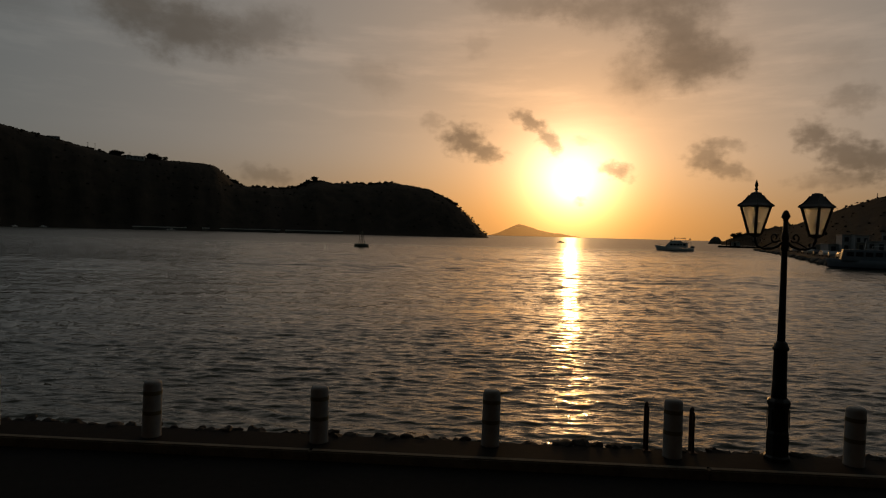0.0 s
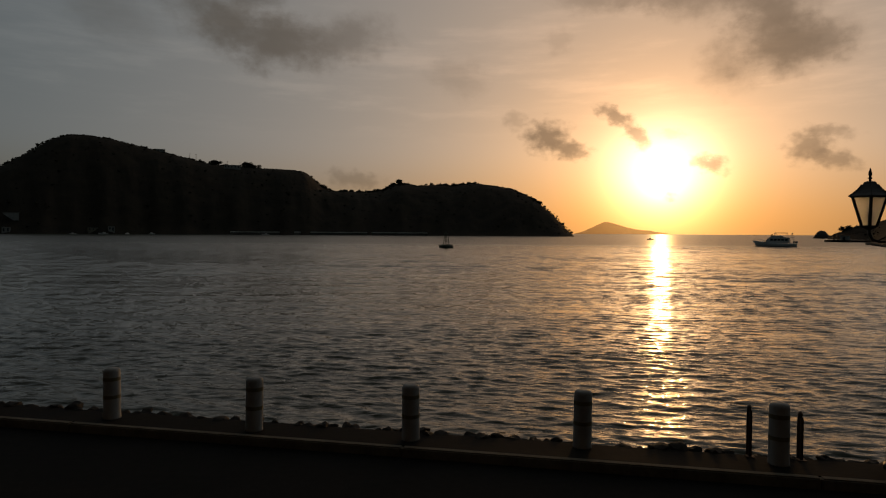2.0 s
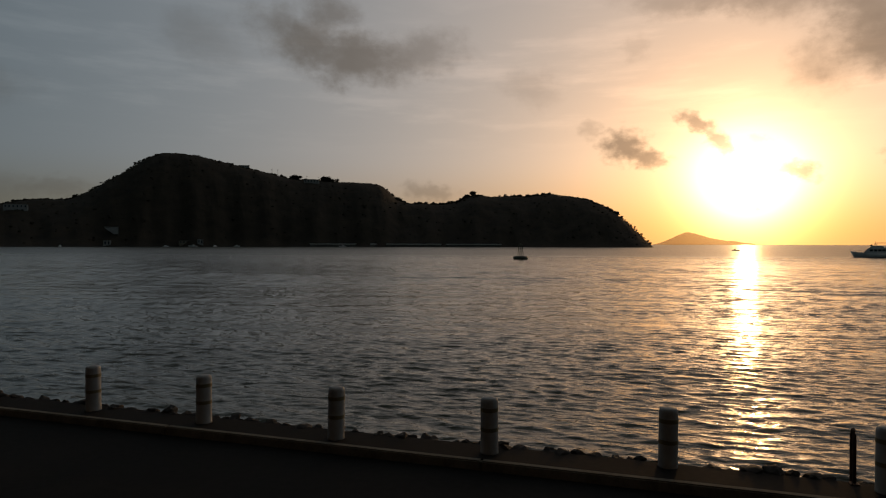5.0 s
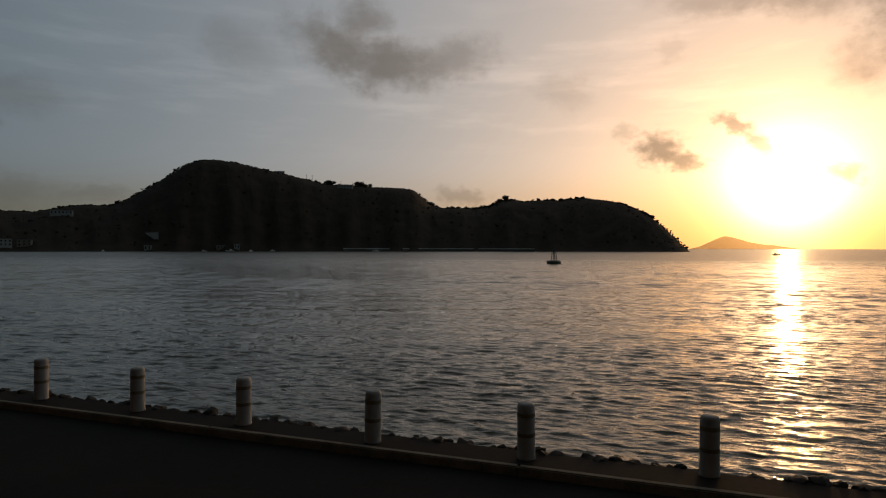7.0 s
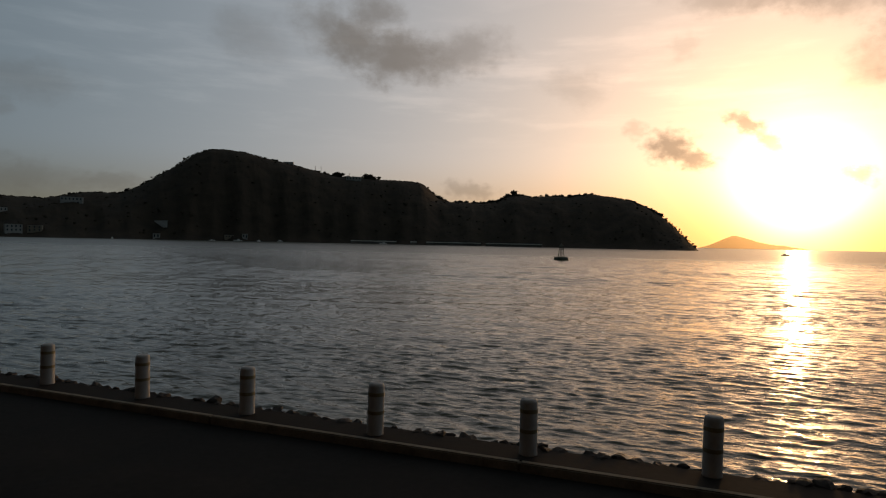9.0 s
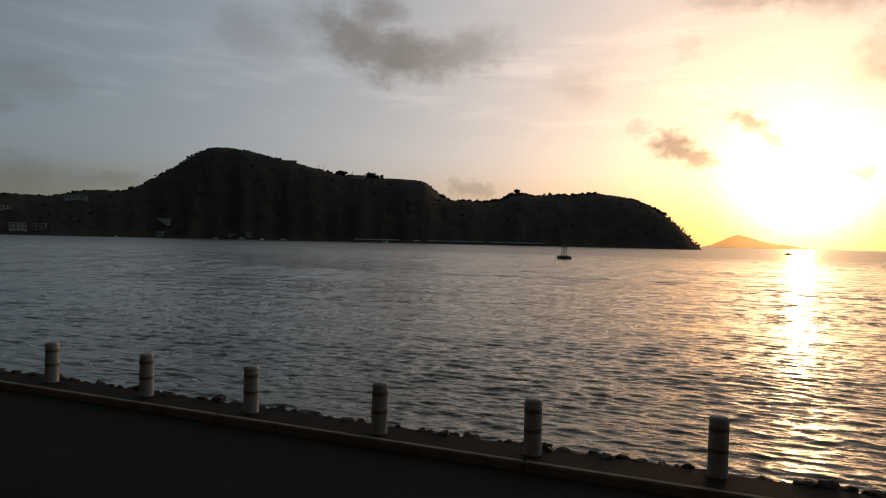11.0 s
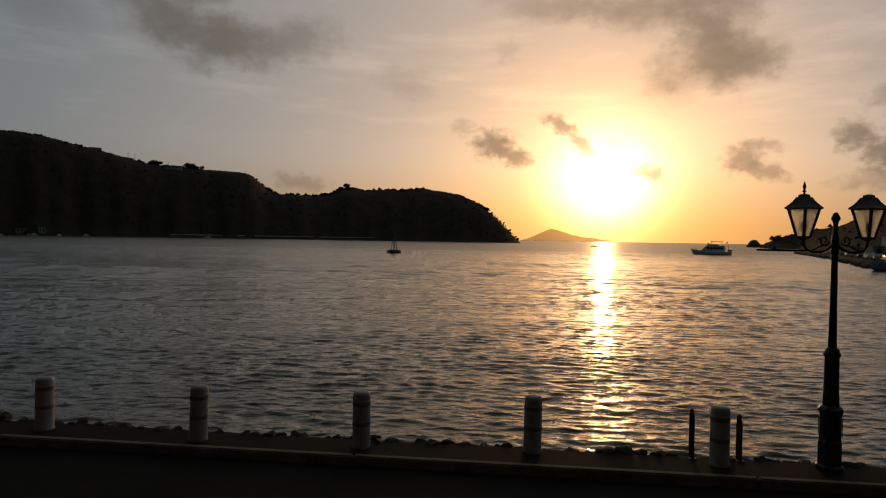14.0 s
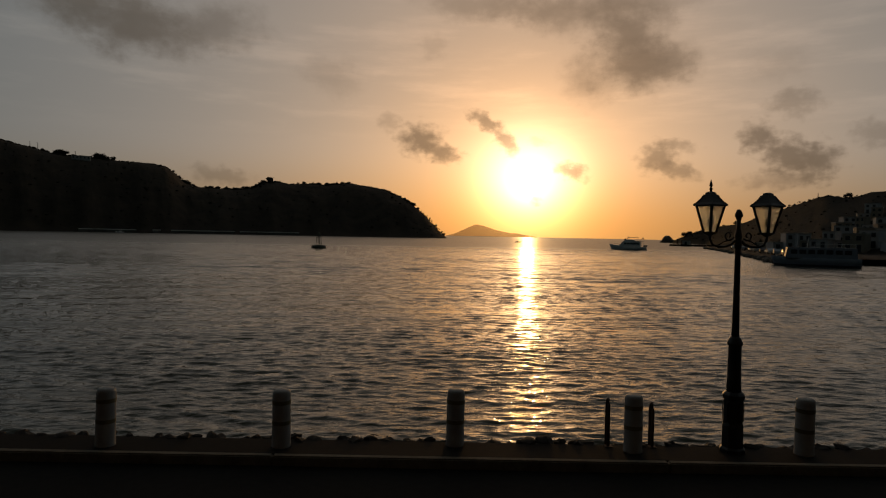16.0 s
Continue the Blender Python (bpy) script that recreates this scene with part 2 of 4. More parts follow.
M_WATER = water_mat()
M_ASPHALT = mat("worn_asphalt", (0.020, 0.019, 0.018), 0.9, 0.8, 0.4, 0.5, dist=0.006, spec=0.08)
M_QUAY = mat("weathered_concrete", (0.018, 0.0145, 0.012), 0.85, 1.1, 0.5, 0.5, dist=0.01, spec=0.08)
M_STONE = mat("wet_dark_stone", (0.035, 0.03, 0.026), 0.75, 4.0, 0.5, 0.6, dist=0.02, spec=0.2)
M_KERB = mat("pale_kerb_stone", (0.19, 0.165, 0.13), 0.85, 2.1, 0.5, 0.5, dist=0.01, spec=0.08)
# for the unseen wall added behind the road
M_SKY_BLOCK = mat("dark_sky_block", (0.07, 0.06, 0.05), 0.9, 0.5, 0.4, 0.5, dist=0.02, spec=0.08)
M_WHITE = mat("old_white_paint", (0.36, 0.35, 0.335), 0.6, 5.0, 0.22, 0.25, dist=0.004)
M_BAND = mat("faded_band_paint", (0.17, 0.135, 0.07), 0.6, 7.0, 0.4, 0.2, dist=0.003)
M_IRON = mat("black_cast_iron", (0.018, 0.018, 0.019), 0.5, 14.0, 0.4, 0.3, dist=0.002)
M_RUST = mat("rusty_steel", (0.10, 0.055, 0.035), 0.7, 18.0, 0.6, 0.5, metal=0.3, dist=0.002)
M_FROST = glass_mat("milky_lantern_glass", (0.86, 0.86, 0.83), 0.45, 0.9)
M_PANE = glass_mat("dark_window_glass", (0.03, 0.035, 0.04), 0.1, 0.0)
M_BULB = mat("opal_bulb", (0.7, 0.68, 0.6), 0.4, 30, 0.1, 0.05)
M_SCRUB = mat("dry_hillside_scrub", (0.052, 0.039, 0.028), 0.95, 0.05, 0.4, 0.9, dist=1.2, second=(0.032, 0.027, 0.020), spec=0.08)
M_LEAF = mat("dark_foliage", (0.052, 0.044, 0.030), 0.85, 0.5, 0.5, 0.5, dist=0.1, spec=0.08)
# darker copy of the scrub: the harbour slope's shade is put into its colour
M_SCRUB_SHADED = mat("scrub_shaded_copy", (0.028, 0.024, 0.017), 0.95, 0.06, 0.4, 0.9, dist=1.0, spec=0.05)
M_BARK = mat("tree_bark", (0.12, 0.09, 0.065), 0.9, 2.0, 0.4, 0.6, dist=0.05)
M_ISLE = mat("hazy_island_rock", (0.16, 0.13, 0.10), 0.95, 0.01, 0.3, 0.6, dist=4.0)
def thin(mt, share):
    """Lets a share of the light behind pass, as through kilometres of haze."""
    nt = mt.node_tree
    out = nt.nodes["Material Output"]
    mx, tr = nt.nodes.new("ShaderNodeMixShader"), nt.nodes.new("ShaderNodeBsdfTransparent")
    mx.inputs[0].default_value = share
    nt.links.new(nt.nodes["Principled BSDF"].outputs[0], mx.inputs[1])
    nt.links.new(tr.outputs[0], mx.inputs[2])
    nt.links.new(mx.outputs[0], out.inputs["Surface"])


thin(M_ISLE, 0.6)
M_ROCK = mat("shore_rock", (0.15, 0.13, 0.11), 0.9, 0.6, 0.5, 0.8, dist=0.1)
M_PLASTER = mat("whitewashed_plaster", (0.36, 0.36, 0.35), 0.85, 0.4, 0.2, 0.2, dist=0.02)
M_TOWN = mat("dim_whitewash", (0.42, 0.43, 0.44), 0.9, 0.4, 0.25, 0.2, dist=0.02, spec=0.1)
M_PARAPET = mat("bright_whitewash", (0.80, 0.79, 0.76), 0.8, 0.4, 0.15, 0.2, dist=0.02)
M_OCHRE = mat("ochre_plaster", (0.26, 0.22, 0.17), 0.85, 0.4, 0.25, 0.2, dist=0.02)
M_ROOF = mat("grey_roof_slab", (0.30, 0.29, 0.27), 0.85, 0.5, 0.3, 0.3, dist=0.02)
M_HULL = mat("white_boat_paint", (0.78, 0.78, 0.77), 0.4, 0.6, 0.15, 0.05)
M_FERRY = mat("blue_grey_boat_paint", (0.22, 0.25, 0.29), 0.5, 0.6, 0.2, 0.05, spec=0.08)
M_HULLD = mat("dark_antifouling", (0.05, 0.06, 0.09), 0.6, 0.8, 0.3, 0.1)
M_CANVAS = mat("grey_canvas", (0.25, 0.25, 0.26), 0.9, 2.0, 0.2, 0.2)
M_BUOY = mat("weathered_buoy_paint", (0.09, 0.10, 0.07), 0.6, 1.5, 0.5, 0.3)
M_CAR = [mat("car_paint_" + n, c, 0.5, 0.8, 0.05, 0.02) for n, c in (("white", (0.7, 0.7, 0.7)), ("silver", (0.4, 0.41, 0.42)), ("dark", (0.05, 0.06, 0.08)))]
M_TYRE = mat("black_rubber", (0.02, 0.02, 0.02), 0.9, 10, 0.3, 0.2)


# ---- mesh helpers ----
def mesh_of(name, bm, material, smooth=False):
    bmesh.ops.recalc_face_normals(bm, faces=bm.faces)
    me = bpy.data.meshes.new(name)
    bm.to_mesh(me)
    bm.free()
    me.materials.append(material)
    for p in me.polygons:
        p.use_smooth = smooth
    return me


def part(name, bm, material, parent=None, label="", smooth=False):
    ob = new(name, mesh_of(name, bm, material, smooth) if isinstance(bm, bmesh.types.BMesh) else bm)
    ob.parent = parent
    if label:
        ob["label"] = label
    return ob


def thing(name, m, label, category, group="", kind=""):
    ob = new(name)
    ob.empty_display_size = 0.2
    ob.matrix_basis = m
    return tagged(ob, label, category, group, kind)


def box(bm, x0, x1, y0, y1, z0, z1, bevel=0.0, m=None):
    r = bmesh.ops.create_cube(bm, size=1.0, matrix=Matrix.Translation(((x0 + x1) / 2, (y0 + y1) / 2, (z0 + z1) / 2)) @ Matrix.Diagonal((x1 - x0, y1 - y0, z1 - z0, 1)))
    vs = r["verts"]
    if bevel:
        es = list({e for v in vs for e in v.link_edges})
        q = bmesh.ops.bevel(bm, geom=es, offset=bevel, segments=2, affect="EDGES")
        vs = list({v for fc in q["faces"] for v in fc.verts} | {v for v in vs if v.is_valid})
    if m is not None:
        bmesh.ops.transform(bm, matrix=m, verts=[v for v in vs if v.is_valid])
    return bm


def lathe(bm, prof, n=16, turn=0.0, at=(0, 0, 0)):
    rings = []
    for r, z in prof:
        rings.append([bm.verts.new((at[0] + r * math.cos(turn + 2 * math.pi * i / n), at[1] + r * math.sin(turn + 2 * math.pi * i / n), at[2] + z)) for i in range(n)])
    for a, b in zip(rings, rings[1:]):
        for i in range(n):
            bm.faces.new((a[i], a[(i + 1) % n], b[(i + 1) % n], b[i]))
    bm.faces.new(rings[0][::-1])
    bm.faces.new(rings[-1])
    return bm


def tube(bm, pts, r, n=8):
    pts = [Vector(p) for p in pts]
    rings = []
    for i, p in enumerate(pts):
        t = (pts[min(i + 1, len(pts) - 1)] - pts[max(i - 1, 0)]).normalized()
        side = t.cross(Vector((0.13, 0.21, 1)) if abs(t.z) < 0.9 else Vector((0.2, 1, 0.1))).normalized()
        up = side.cross(t)
        rr = r[i] if isinstance(r, (list, tuple)) else r
        rings.append([bm.verts.new(p + rr * (math.cos(2 * math.pi * k / n) * side + math.sin(2 * math.pi * k / n) * up)) for k in range(n)])
    for a, b in zip(rings, rings[1:]):
        for i in range(n):
            bm.faces.new((a[i], a[(i + 1) % n], b[(i + 1) % n], b[i]))
    bm.faces.new(rings[0][::-1])
    bm.faces.new(rings[-1])
    return bm


def polar(az, r, z=0.0):
    return Vector((r * math.sin(radians(az)), r * math.cos(radians(az)), z))


def grid_mesh(name, P, material, smooth=True, foam=None):
    """A mesh from an array of points (rows, columns, 3)."""
    a, b = P.shape[:2]
    idx = np.arange(a * b).reshape(a, b)
    quads = np.stack([idx[:-1, :-1], idx[:-1, 1:], idx[1:, 1:], idx[1:, :-1]], -1).reshape(-1, 4)
    me = bpy.data.meshes.new(name)
    me.from_pydata(P.reshape(-1, 3).tolist(), [], quads.tolist())
    if foam is not None:
        me.attributes.new("foam", "FLOAT", "POINT").data.foreach_set("value", foam.reshape(-1).astype(np.float32))
    me.materials.append(material)
    me.polygons.foreach_set("use_smooth", [smooth] * len(me.polygons))
    me.update()
    return me


def fbm(x, y, seed, octaves=5, gain=0.55):
    """Smooth value noise by sums of turned sines, in arrays."""
    rng = np.random.default_rng(seed)
    out, amp, fr = np.zeros_like(x), 1.0, 1.0
    for o in range(octaves):
        for q in range(3):
            t, ph = rng.uniform(0, math.pi), rng.uniform(0, 6.28, 2)
            u, v = x * math.cos(t) + y * math.sin(t), -x * math.sin(t) + y * math.cos(t)
            out += amp * np.sin(u * fr * rng.uniform(0.8, 1.25) + ph[0] + 0.9 * np.sin(v * fr * 0.7 + ph[1])) / 3
        amp, fr = amp * gain, fr * 2.03
    return out


# ---- quay line ----
QA, QD = Vector((-0.96, 10.37, 0)), Vector((2.757, -0.405, 0)).normalized()
QN = Vector((QD.y, -QD.x, 0))          # towards the land
QYAW = math.degrees(math.atan2(QD.y, QD.x))
QM = Matrix.Translation(QA) @ pose(0, 0, 0, 0, 0, QYAW)   # local x along the quay, -y towards the land


# ---- sea ----
def build_sea():
    rr = np.concatenate([[0.5, 3.0, 6.0], np.exp(np.arange(math.log(9), math.log(240), 0.0032)), np.exp(np.linspace(math.log(242), math.log(4800), 80))])
    aa = np.radians(np.concatenate([np.linspace(-100, -56, 40), np.linspace(-55, 55, 560), np.linspace(56, 100, 40)]))
    Rr, Aa = np.meshgrid(rr, aa, indexing="ij")
    x, y = Rr * np.sin(Aa), Rr * np.cos(Aa)
    rng = np.random.default_rng(4)
    z = np.zeros_like(x)
    for k in range(90):
        lam = 0.19 * (0.95 / 0.19) ** rng.uniform(0, 1)
        th = radians(8) + rng.normal(0, 0.32)
        amp = 0.0037 * lam * rng.uniform(0.5, 1.3)
        kx, ky = 2 * math.pi / lam * math.sin(th), 2 * math.pi / lam * math.cos(th)
        n_far = int(np.searchsorted(rr, lam * 120))
        xs, ys = x[:n_far], y[:n_far]
        fade = np.clip((lam * 120 - Rr[:n_far]) / (lam * 60), 0, 1)
        ph = kx * xs + ky * ys + rng.uniform(0, 6.28) + 0.8 * np.sin(0.11 * xs + 0.07 * ys + k)
        z[:n_far] += amp * fade * (np.sin(ph) - 0.42 * np.cos(2 * ph) - 0.16 * np.sin(3 * ph))
    # longer chop, felt only out on the open bay
    for k in range(26):
        lam = 1.0 * (4.2 / 1.0) ** rng.uniform(0, 1)
        th = radians(8) + rng.normal(0, 0.34)
        kx, ky = 2 * math.pi / lam * math.sin(th), 2 * math.pi / lam * math.cos(th)
        fade = np.clip((Rr - 22) / 45, 0, 1) * np.clip((lam * 110 - Rr) / (lam * 50), 0, 1)
        ph = kx * x + ky * y + rng.uniform(0, 6.28) + 0.8 * np.sin(0.05 * x + 0.04 * y + k)
        z += 0.0029 * lam * rng.uniform(0.5, 1.3) * fade * (np.sin(ph) - 0.4 * np.cos(2 * ph))
    # a low swell that steepens towards the quay
    out = -((x - QA.x) * QN.x + (y - QA.y) * QN.y)
    along = x * QD.x + y * QD.y
    for lam, amp, bend in ((2.3, 0.022, 1.3), (1.55, 0.013, 2.4), (3.4, 0.018, 0.4)):
        z += amp * np.exp(-np.clip(out, 0, None) / 9.0) * (0.55 + 0.6 * fbm(along * 0.35 + bend * 5, out * 0.12, int(bend * 10), 3)) * np.sin(2 * math.pi / lam * out + bend + 1.1 * np.sin(along * 0.31 + bend) + 0.5 * np.sin(along * 0.83))
    gust = 0.95 + 0.45 * fbm(x * 0.06, y * 0.13, 8, 4)
    z = SEA + z * np.clip(gust, 0.3, 1.6)
    off = -((x - QA.x) * QN.x + (y - QA.y) * QN.y) - 0.3       # metres out from the quay's face
    foam = np.clip(1.0 - off / 2.6, 0, 1) * (off > -1)
    P = np.stack([x, y, z], -1)
    tagged(new("water", grid_mesh("water", P, M_WATER, foam=foam)), "dark rippled sea water with golden sunset glitter", "water", kind="structure")


build_sea()


# ---- promenade, kerb and road ----
def build_quay():
    bm = bmesh.new()
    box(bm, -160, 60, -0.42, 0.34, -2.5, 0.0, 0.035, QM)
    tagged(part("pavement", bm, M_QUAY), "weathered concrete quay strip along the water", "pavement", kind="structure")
    bm = bmesh.new()
    for i in range(-6, 5):
        box(bm, i * 6.0 + 0.004, i * 6.0 + 5.996, -0.56, -0.426, -0.4, 0.022, 0.02, QM)
    tagged(part("kerb", bm, M_KERB), "pale stone kerb edging the quay strip", "kerb", kind="structure")
    # road and land behind, one sheet to the horizon
    us = np.concatenate([-np.geomspace(4800, 30, 20), np.linspace(-28, 28, 60), np.geomspace(30, 4800, 20)])
    vs = np.concatenate([np.linspace(0.563, 30, 50), np.geomspace(32, 4800, 20)])
    U, V = np.meshgrid(us, vs, indexing="ij")
    Z = -0.13 + 0.008 * fbm(U * 0.8, V * 0.8, 3, 3)
    P = np.stack([QA.x + U * QD.x + V * QN.x, QA.y + U * QD.y + V * QN.y, Z], -1)
    tagged(new("road", grid_mesh("road", P, M_ASPHALT)), "dark worn asphalt road beside the quay", "road", kind="structure")
    # unseen wall, added to keep the sky behind off quay and bollards
    bm = box(bmesh.new(), -70, 70, -26, -13.2, -0.3, 24.0, 0.05, QM)
    tagged(part("wall_behind", bm, M_SKY_BLOCK), "added plain wall behind the road, unseen, blocking sky light", "wall", kind="structure")


build_quay()


# ---- hills ----
def hill_points(az0, az1, stations, ridge_r, shore_r, seed, n=520, rows=70, rough=1.0, steep=False):
    """A heightfield between shore and ridge, in rows from the shore over the crest and down behind."""
    az = np.linspace(az0, az1, n)
    sa, se = np.array([q[0] for q in stations]), np.array([q[1] for q in stations])
    el = np.interp(az, sa, se)
    k = np.hanning(7)
    el = np.convolve(np.pad(el, 3, mode="edge"), k / k.sum(), mode="valid")
    rs, rd = shore_r(az), ridge_r(az)
    H = 3.4 + rd * np.tan(np.radians(el))
    s = np.linspace(0, 1.6, rows)
    S, A = np.meshgrid(s, az, indexing="ij")
    Rr = rs[None] + (rd - rs)[None] * S
    wob = fbm(A * 0.9, S * 4 + 3, seed, 5)
    front = np.clip(S, 0, 1)
    prof = np.where(S <= 1, 0.30 * np.minimum(front * 5, 1) ** 0.7 * front + 0.70 * np.sin(front * math.pi / 2) ** 1.25, 1 - ((S - 1) / 0.6) ** 2 * 0.9)
    if steep:
        prof = np.where(S <= 1, 0.16 * np.minimum(front * 5, 1) ** 0.7 * front + 0.84 * front ** 1.8, prof)
    z = -1.2 + (H[None] + 1.2) * prof
    z += wob * rough * np.clip(H[None], 0, 60) * 0.10 * np.clip(S * 4, 0, 1) * np.clip((1 - S) * 3, 0, 1)
    z += fbm(A * 7, S * 24, seed + 1, 3) * rough * 0.8 * np.clip(S * 6, 0, 1) * (H[None] > 3)
    P = np.stack([Rr * np.sin(np.radians(A)), Rr * np.cos(np.radians(A)), z], -1)
    return az, P


LEFT = [(-80, 2.2), (-60, 2.6), (-48.2, 2.75), (-45.2, 2.68), (-43.9, 2.95), (-42.2, 3.3), (-40.0, 3.35), (-38.6, 3.97), (-36.1, 5.65), (-34.4, 6.9), (-33.3, 7.33), (-32.3, 7.4),
        (-30.6, 7.27), (-27.1, 6.56), (-24.2, 5.9), (-22.9, 5.6), (-18.5, 5.4), (-16.2, 5.33), (-15.1, 5.17), (-14.4, 4.7), (-13.6, 3.9), (-12.7, 3.58), (-9.5, 3.5), (-8.2, 3.72),
        (-7.2, 4.22), (-6.1, 4.28), (-4.9, 4.1), (-3.6, 4.26), (-1.9, 4.18), (-0.1, 4.42), (1.6, 4.15), (3.2, 3.86), (4.6, 3.33), (5.8, 2.62), (6.95, 1.55), (7.9, 0.58), (8.75, -0.2), (9.1, -0.4)]
RIGHT = [(28.35, -0.3), (28.6, 0.0), (29.25, 0.25), (30.25, 0.7), (32.0, 1.15), (33.7, 1.42), (34.5, 1.8), (36.6, 2.6), (38.2, 3.2), (39.0, 3.5), (39.6, 3.7), (40.4, 3.44), (41.4, 3.5), (42.5, 3.85), (44, 3.9), (50, 4.6), (70, 5.5), (80, 5.0)]
AZ_L, P_L = hill_points(-80, 9.1, LEFT, lambda a: 1000 - 130 * np.clip((a - 2) / 7, 0, 1), lambda a: 765 + 6 * np.sin(a * 1.3) + 4 * np.sin(a * 3.1), 11, n=900, rough=0.55)
AZ_R, P_R = hill_points(28.35, 80, RIGHT, lambda a: np.interp(a, [28, 34, 40, 80], [720, 640, 560, 420]), lambda a: np.interp(a, [28, 31, 33, 36, 45, 80], [650, 600, 330, 165, 150, 130]), 21, n=420, rough=0.35, steep=True)


def on_slope(az, P, target, el):
    """The place on a hill at that azimuth where the slope stands at that elevation from the promenade."""
    j = int(np.argmin(np.abs(az - target)))
    col = P[:, j]
    e = np.degrees(np.arctan2(col[:, 2] - 3.4, np.hypot(col[:, 0], col[:, 1])))[:44]
    return Vector(col[int(np.argmin(np.abs(e - el)))])


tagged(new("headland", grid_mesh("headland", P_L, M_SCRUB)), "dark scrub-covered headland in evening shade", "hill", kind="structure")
tagged(new("hillside", grid_mesh("hillside", P_R, M_SCRUB_SHADED)), "dark hillside rising behind the harbour town", "hill", kind="structure")


def clumps(name, spots, seed, material, label):
    """Low bushes scattered over the slopes, all in one mesh."""
    rng = np.random.default_rng(seed)
    bm = bmesh.new()
    bmesh.ops.create_icosphere(bm, subdivisions=1, radius=1.0)
    base = np.array([v.co[:] for v in bm.verts])
    tri = np.array([[v.index for v in f.verts] for f in bm.faces])
    bm.free()
    V, F = [], []
    for i, (p, r) in enumerate(spots):
        sc = r * rng.uniform(0.7, 1.3, 3) * np.array([1.15, 1.15, 0.85])
        V.append(base * sc * rng.uniform(0.75, 1.25, (len(base), 1)) + np.array(p))
        F.append(tri + i * len(base))
    me = bpy.data.meshes.new(name)
    me.from_pydata(np.concatenate(V).tolist(), [], np.concatenate(F).tolist())
    me.materials.append(material)
    ob = new(name, me)
    return tagged(ob, label, "bushes", kind="stuff")


def scatter(P, count, seed, lo, hi, crest):
    rng = np.random.default_rng(seed)
    out = []
    for i in range(count):
        a = 43 + rng.integers(-1, 2) if rng.uniform() < crest else rng.integers(4, 44)
        b = rng.integers(0, P.shape[1])
        p = P[a, b]
        r = lo + (hi - lo) * rng.uniform() ** 2.5
        if p[2] > 2:
            out.append(((p[0] + rng.normal(0, 2), p[1] + rng.normal(0, 2), p[2] - r * 0.15), r))
    return out


def crest_spots(P, az, seed):
    """Low trees and shrubs in loose groups along the lower crest."""
    rng = np.random.default_rng(seed)
    out = []
    for a0, a1, count, lo, hi in ((-13.8, -6.4, 120, 1.2, 3.4), (-6.4, 8.2, 210, 1.0, 2.6), (-24.5, -17.5, 50, 1.0, 2.6), (-46, -38, 70, 1.0, 2.6)):
        centres = rng.uniform(a0, a1, max(4, count // 7))
        for i in range(count):
            a = centres[rng.integers(len(centres))] + rng.normal(0, 0.12)
            p = P[43, int(np.argmin(np.abs(az - a)))]
            r = lo + (hi - lo) * rng.uniform() ** 1.6
            out.append(((p[0] + rng.normal(0, 1.5), p[1] + rng.normal(0, 3), p[2] + r * rng.uniform(-0.1, 0.5)), r))
    return out


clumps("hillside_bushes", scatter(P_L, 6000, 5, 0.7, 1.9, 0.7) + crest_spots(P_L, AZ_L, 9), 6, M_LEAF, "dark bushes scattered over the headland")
clumps("harbour_bushes", scatter(P_R, 2000, 7, 0.3, 1.1, 0.4), 8, M_SCRUB_SHADED, "dark bushes on the slope above the town")


def build_island():
    az = np.linspace(8.6, 17.2, 120)
    st = [(8.6, -0.1), (9.0, 0.0), (9.6, 0.17), (10.8, 0.74), (11.4, 0.98), (11.7, 1.0), (12.6, 0.77), (13.3, 0.52), (14.3, 0.33), (15.6, 0.19), (16.6, 0.02), (17.2, -0.1)]
    el = np.interp(az, [q[0] for q in st], [q[1] for q in st])
    k = np.hanning(9)
    el = np.convolve(np.pad(el, 4, mode="edge"), k / k.sum(), mode="valid")
    s = np.linspace(0, 2, 26)
    S, A = np.meshgrid(s, az, indexing="ij")
    Rr = 3600 + 260 * S
    H = 3.4 + 3860 * np.tan(np.radians(el))
    z = -3 + (H[None] + 3) * np.sin(np.clip(S, 0, 2) * math.pi / 2) ** 0.9 + fbm(A * 4, S * 5, 31, 4) * 1.6
    P = np.stack([Rr * np.sin(np.radians(A)), Rr * np.cos(np.radians(A)), z], -1)
    tagged(new("island", grid_mesh("island", P, M_ISLE)), "distant hazy island on the horizon", "island", kind="structure")


build_island()


def rock(name, m, size, seed, label="", material=None):
    bm = bmesh.new()
    bmesh.ops.create_icosphere(bm, subdivisions=3, radius=1.0)
    for v in bm.verts:
        nz = noise.noise(v.co * 1.3 + Vector((seed, 0, 0))) * 0.35 + noise.noise(v.co * 3.7 + Vector((0, seed, 0))) * 0.15
        v.co = Vector((v.co.x * size[0], v.co.y * size[1], v.co.z * size[2])) * (1 + nz)
    ob = part(name, bm, material or M_ROCK)
    ob.matrix_basis = m
    return tagged(ob, label or "rounded dark shore rock", "rock")


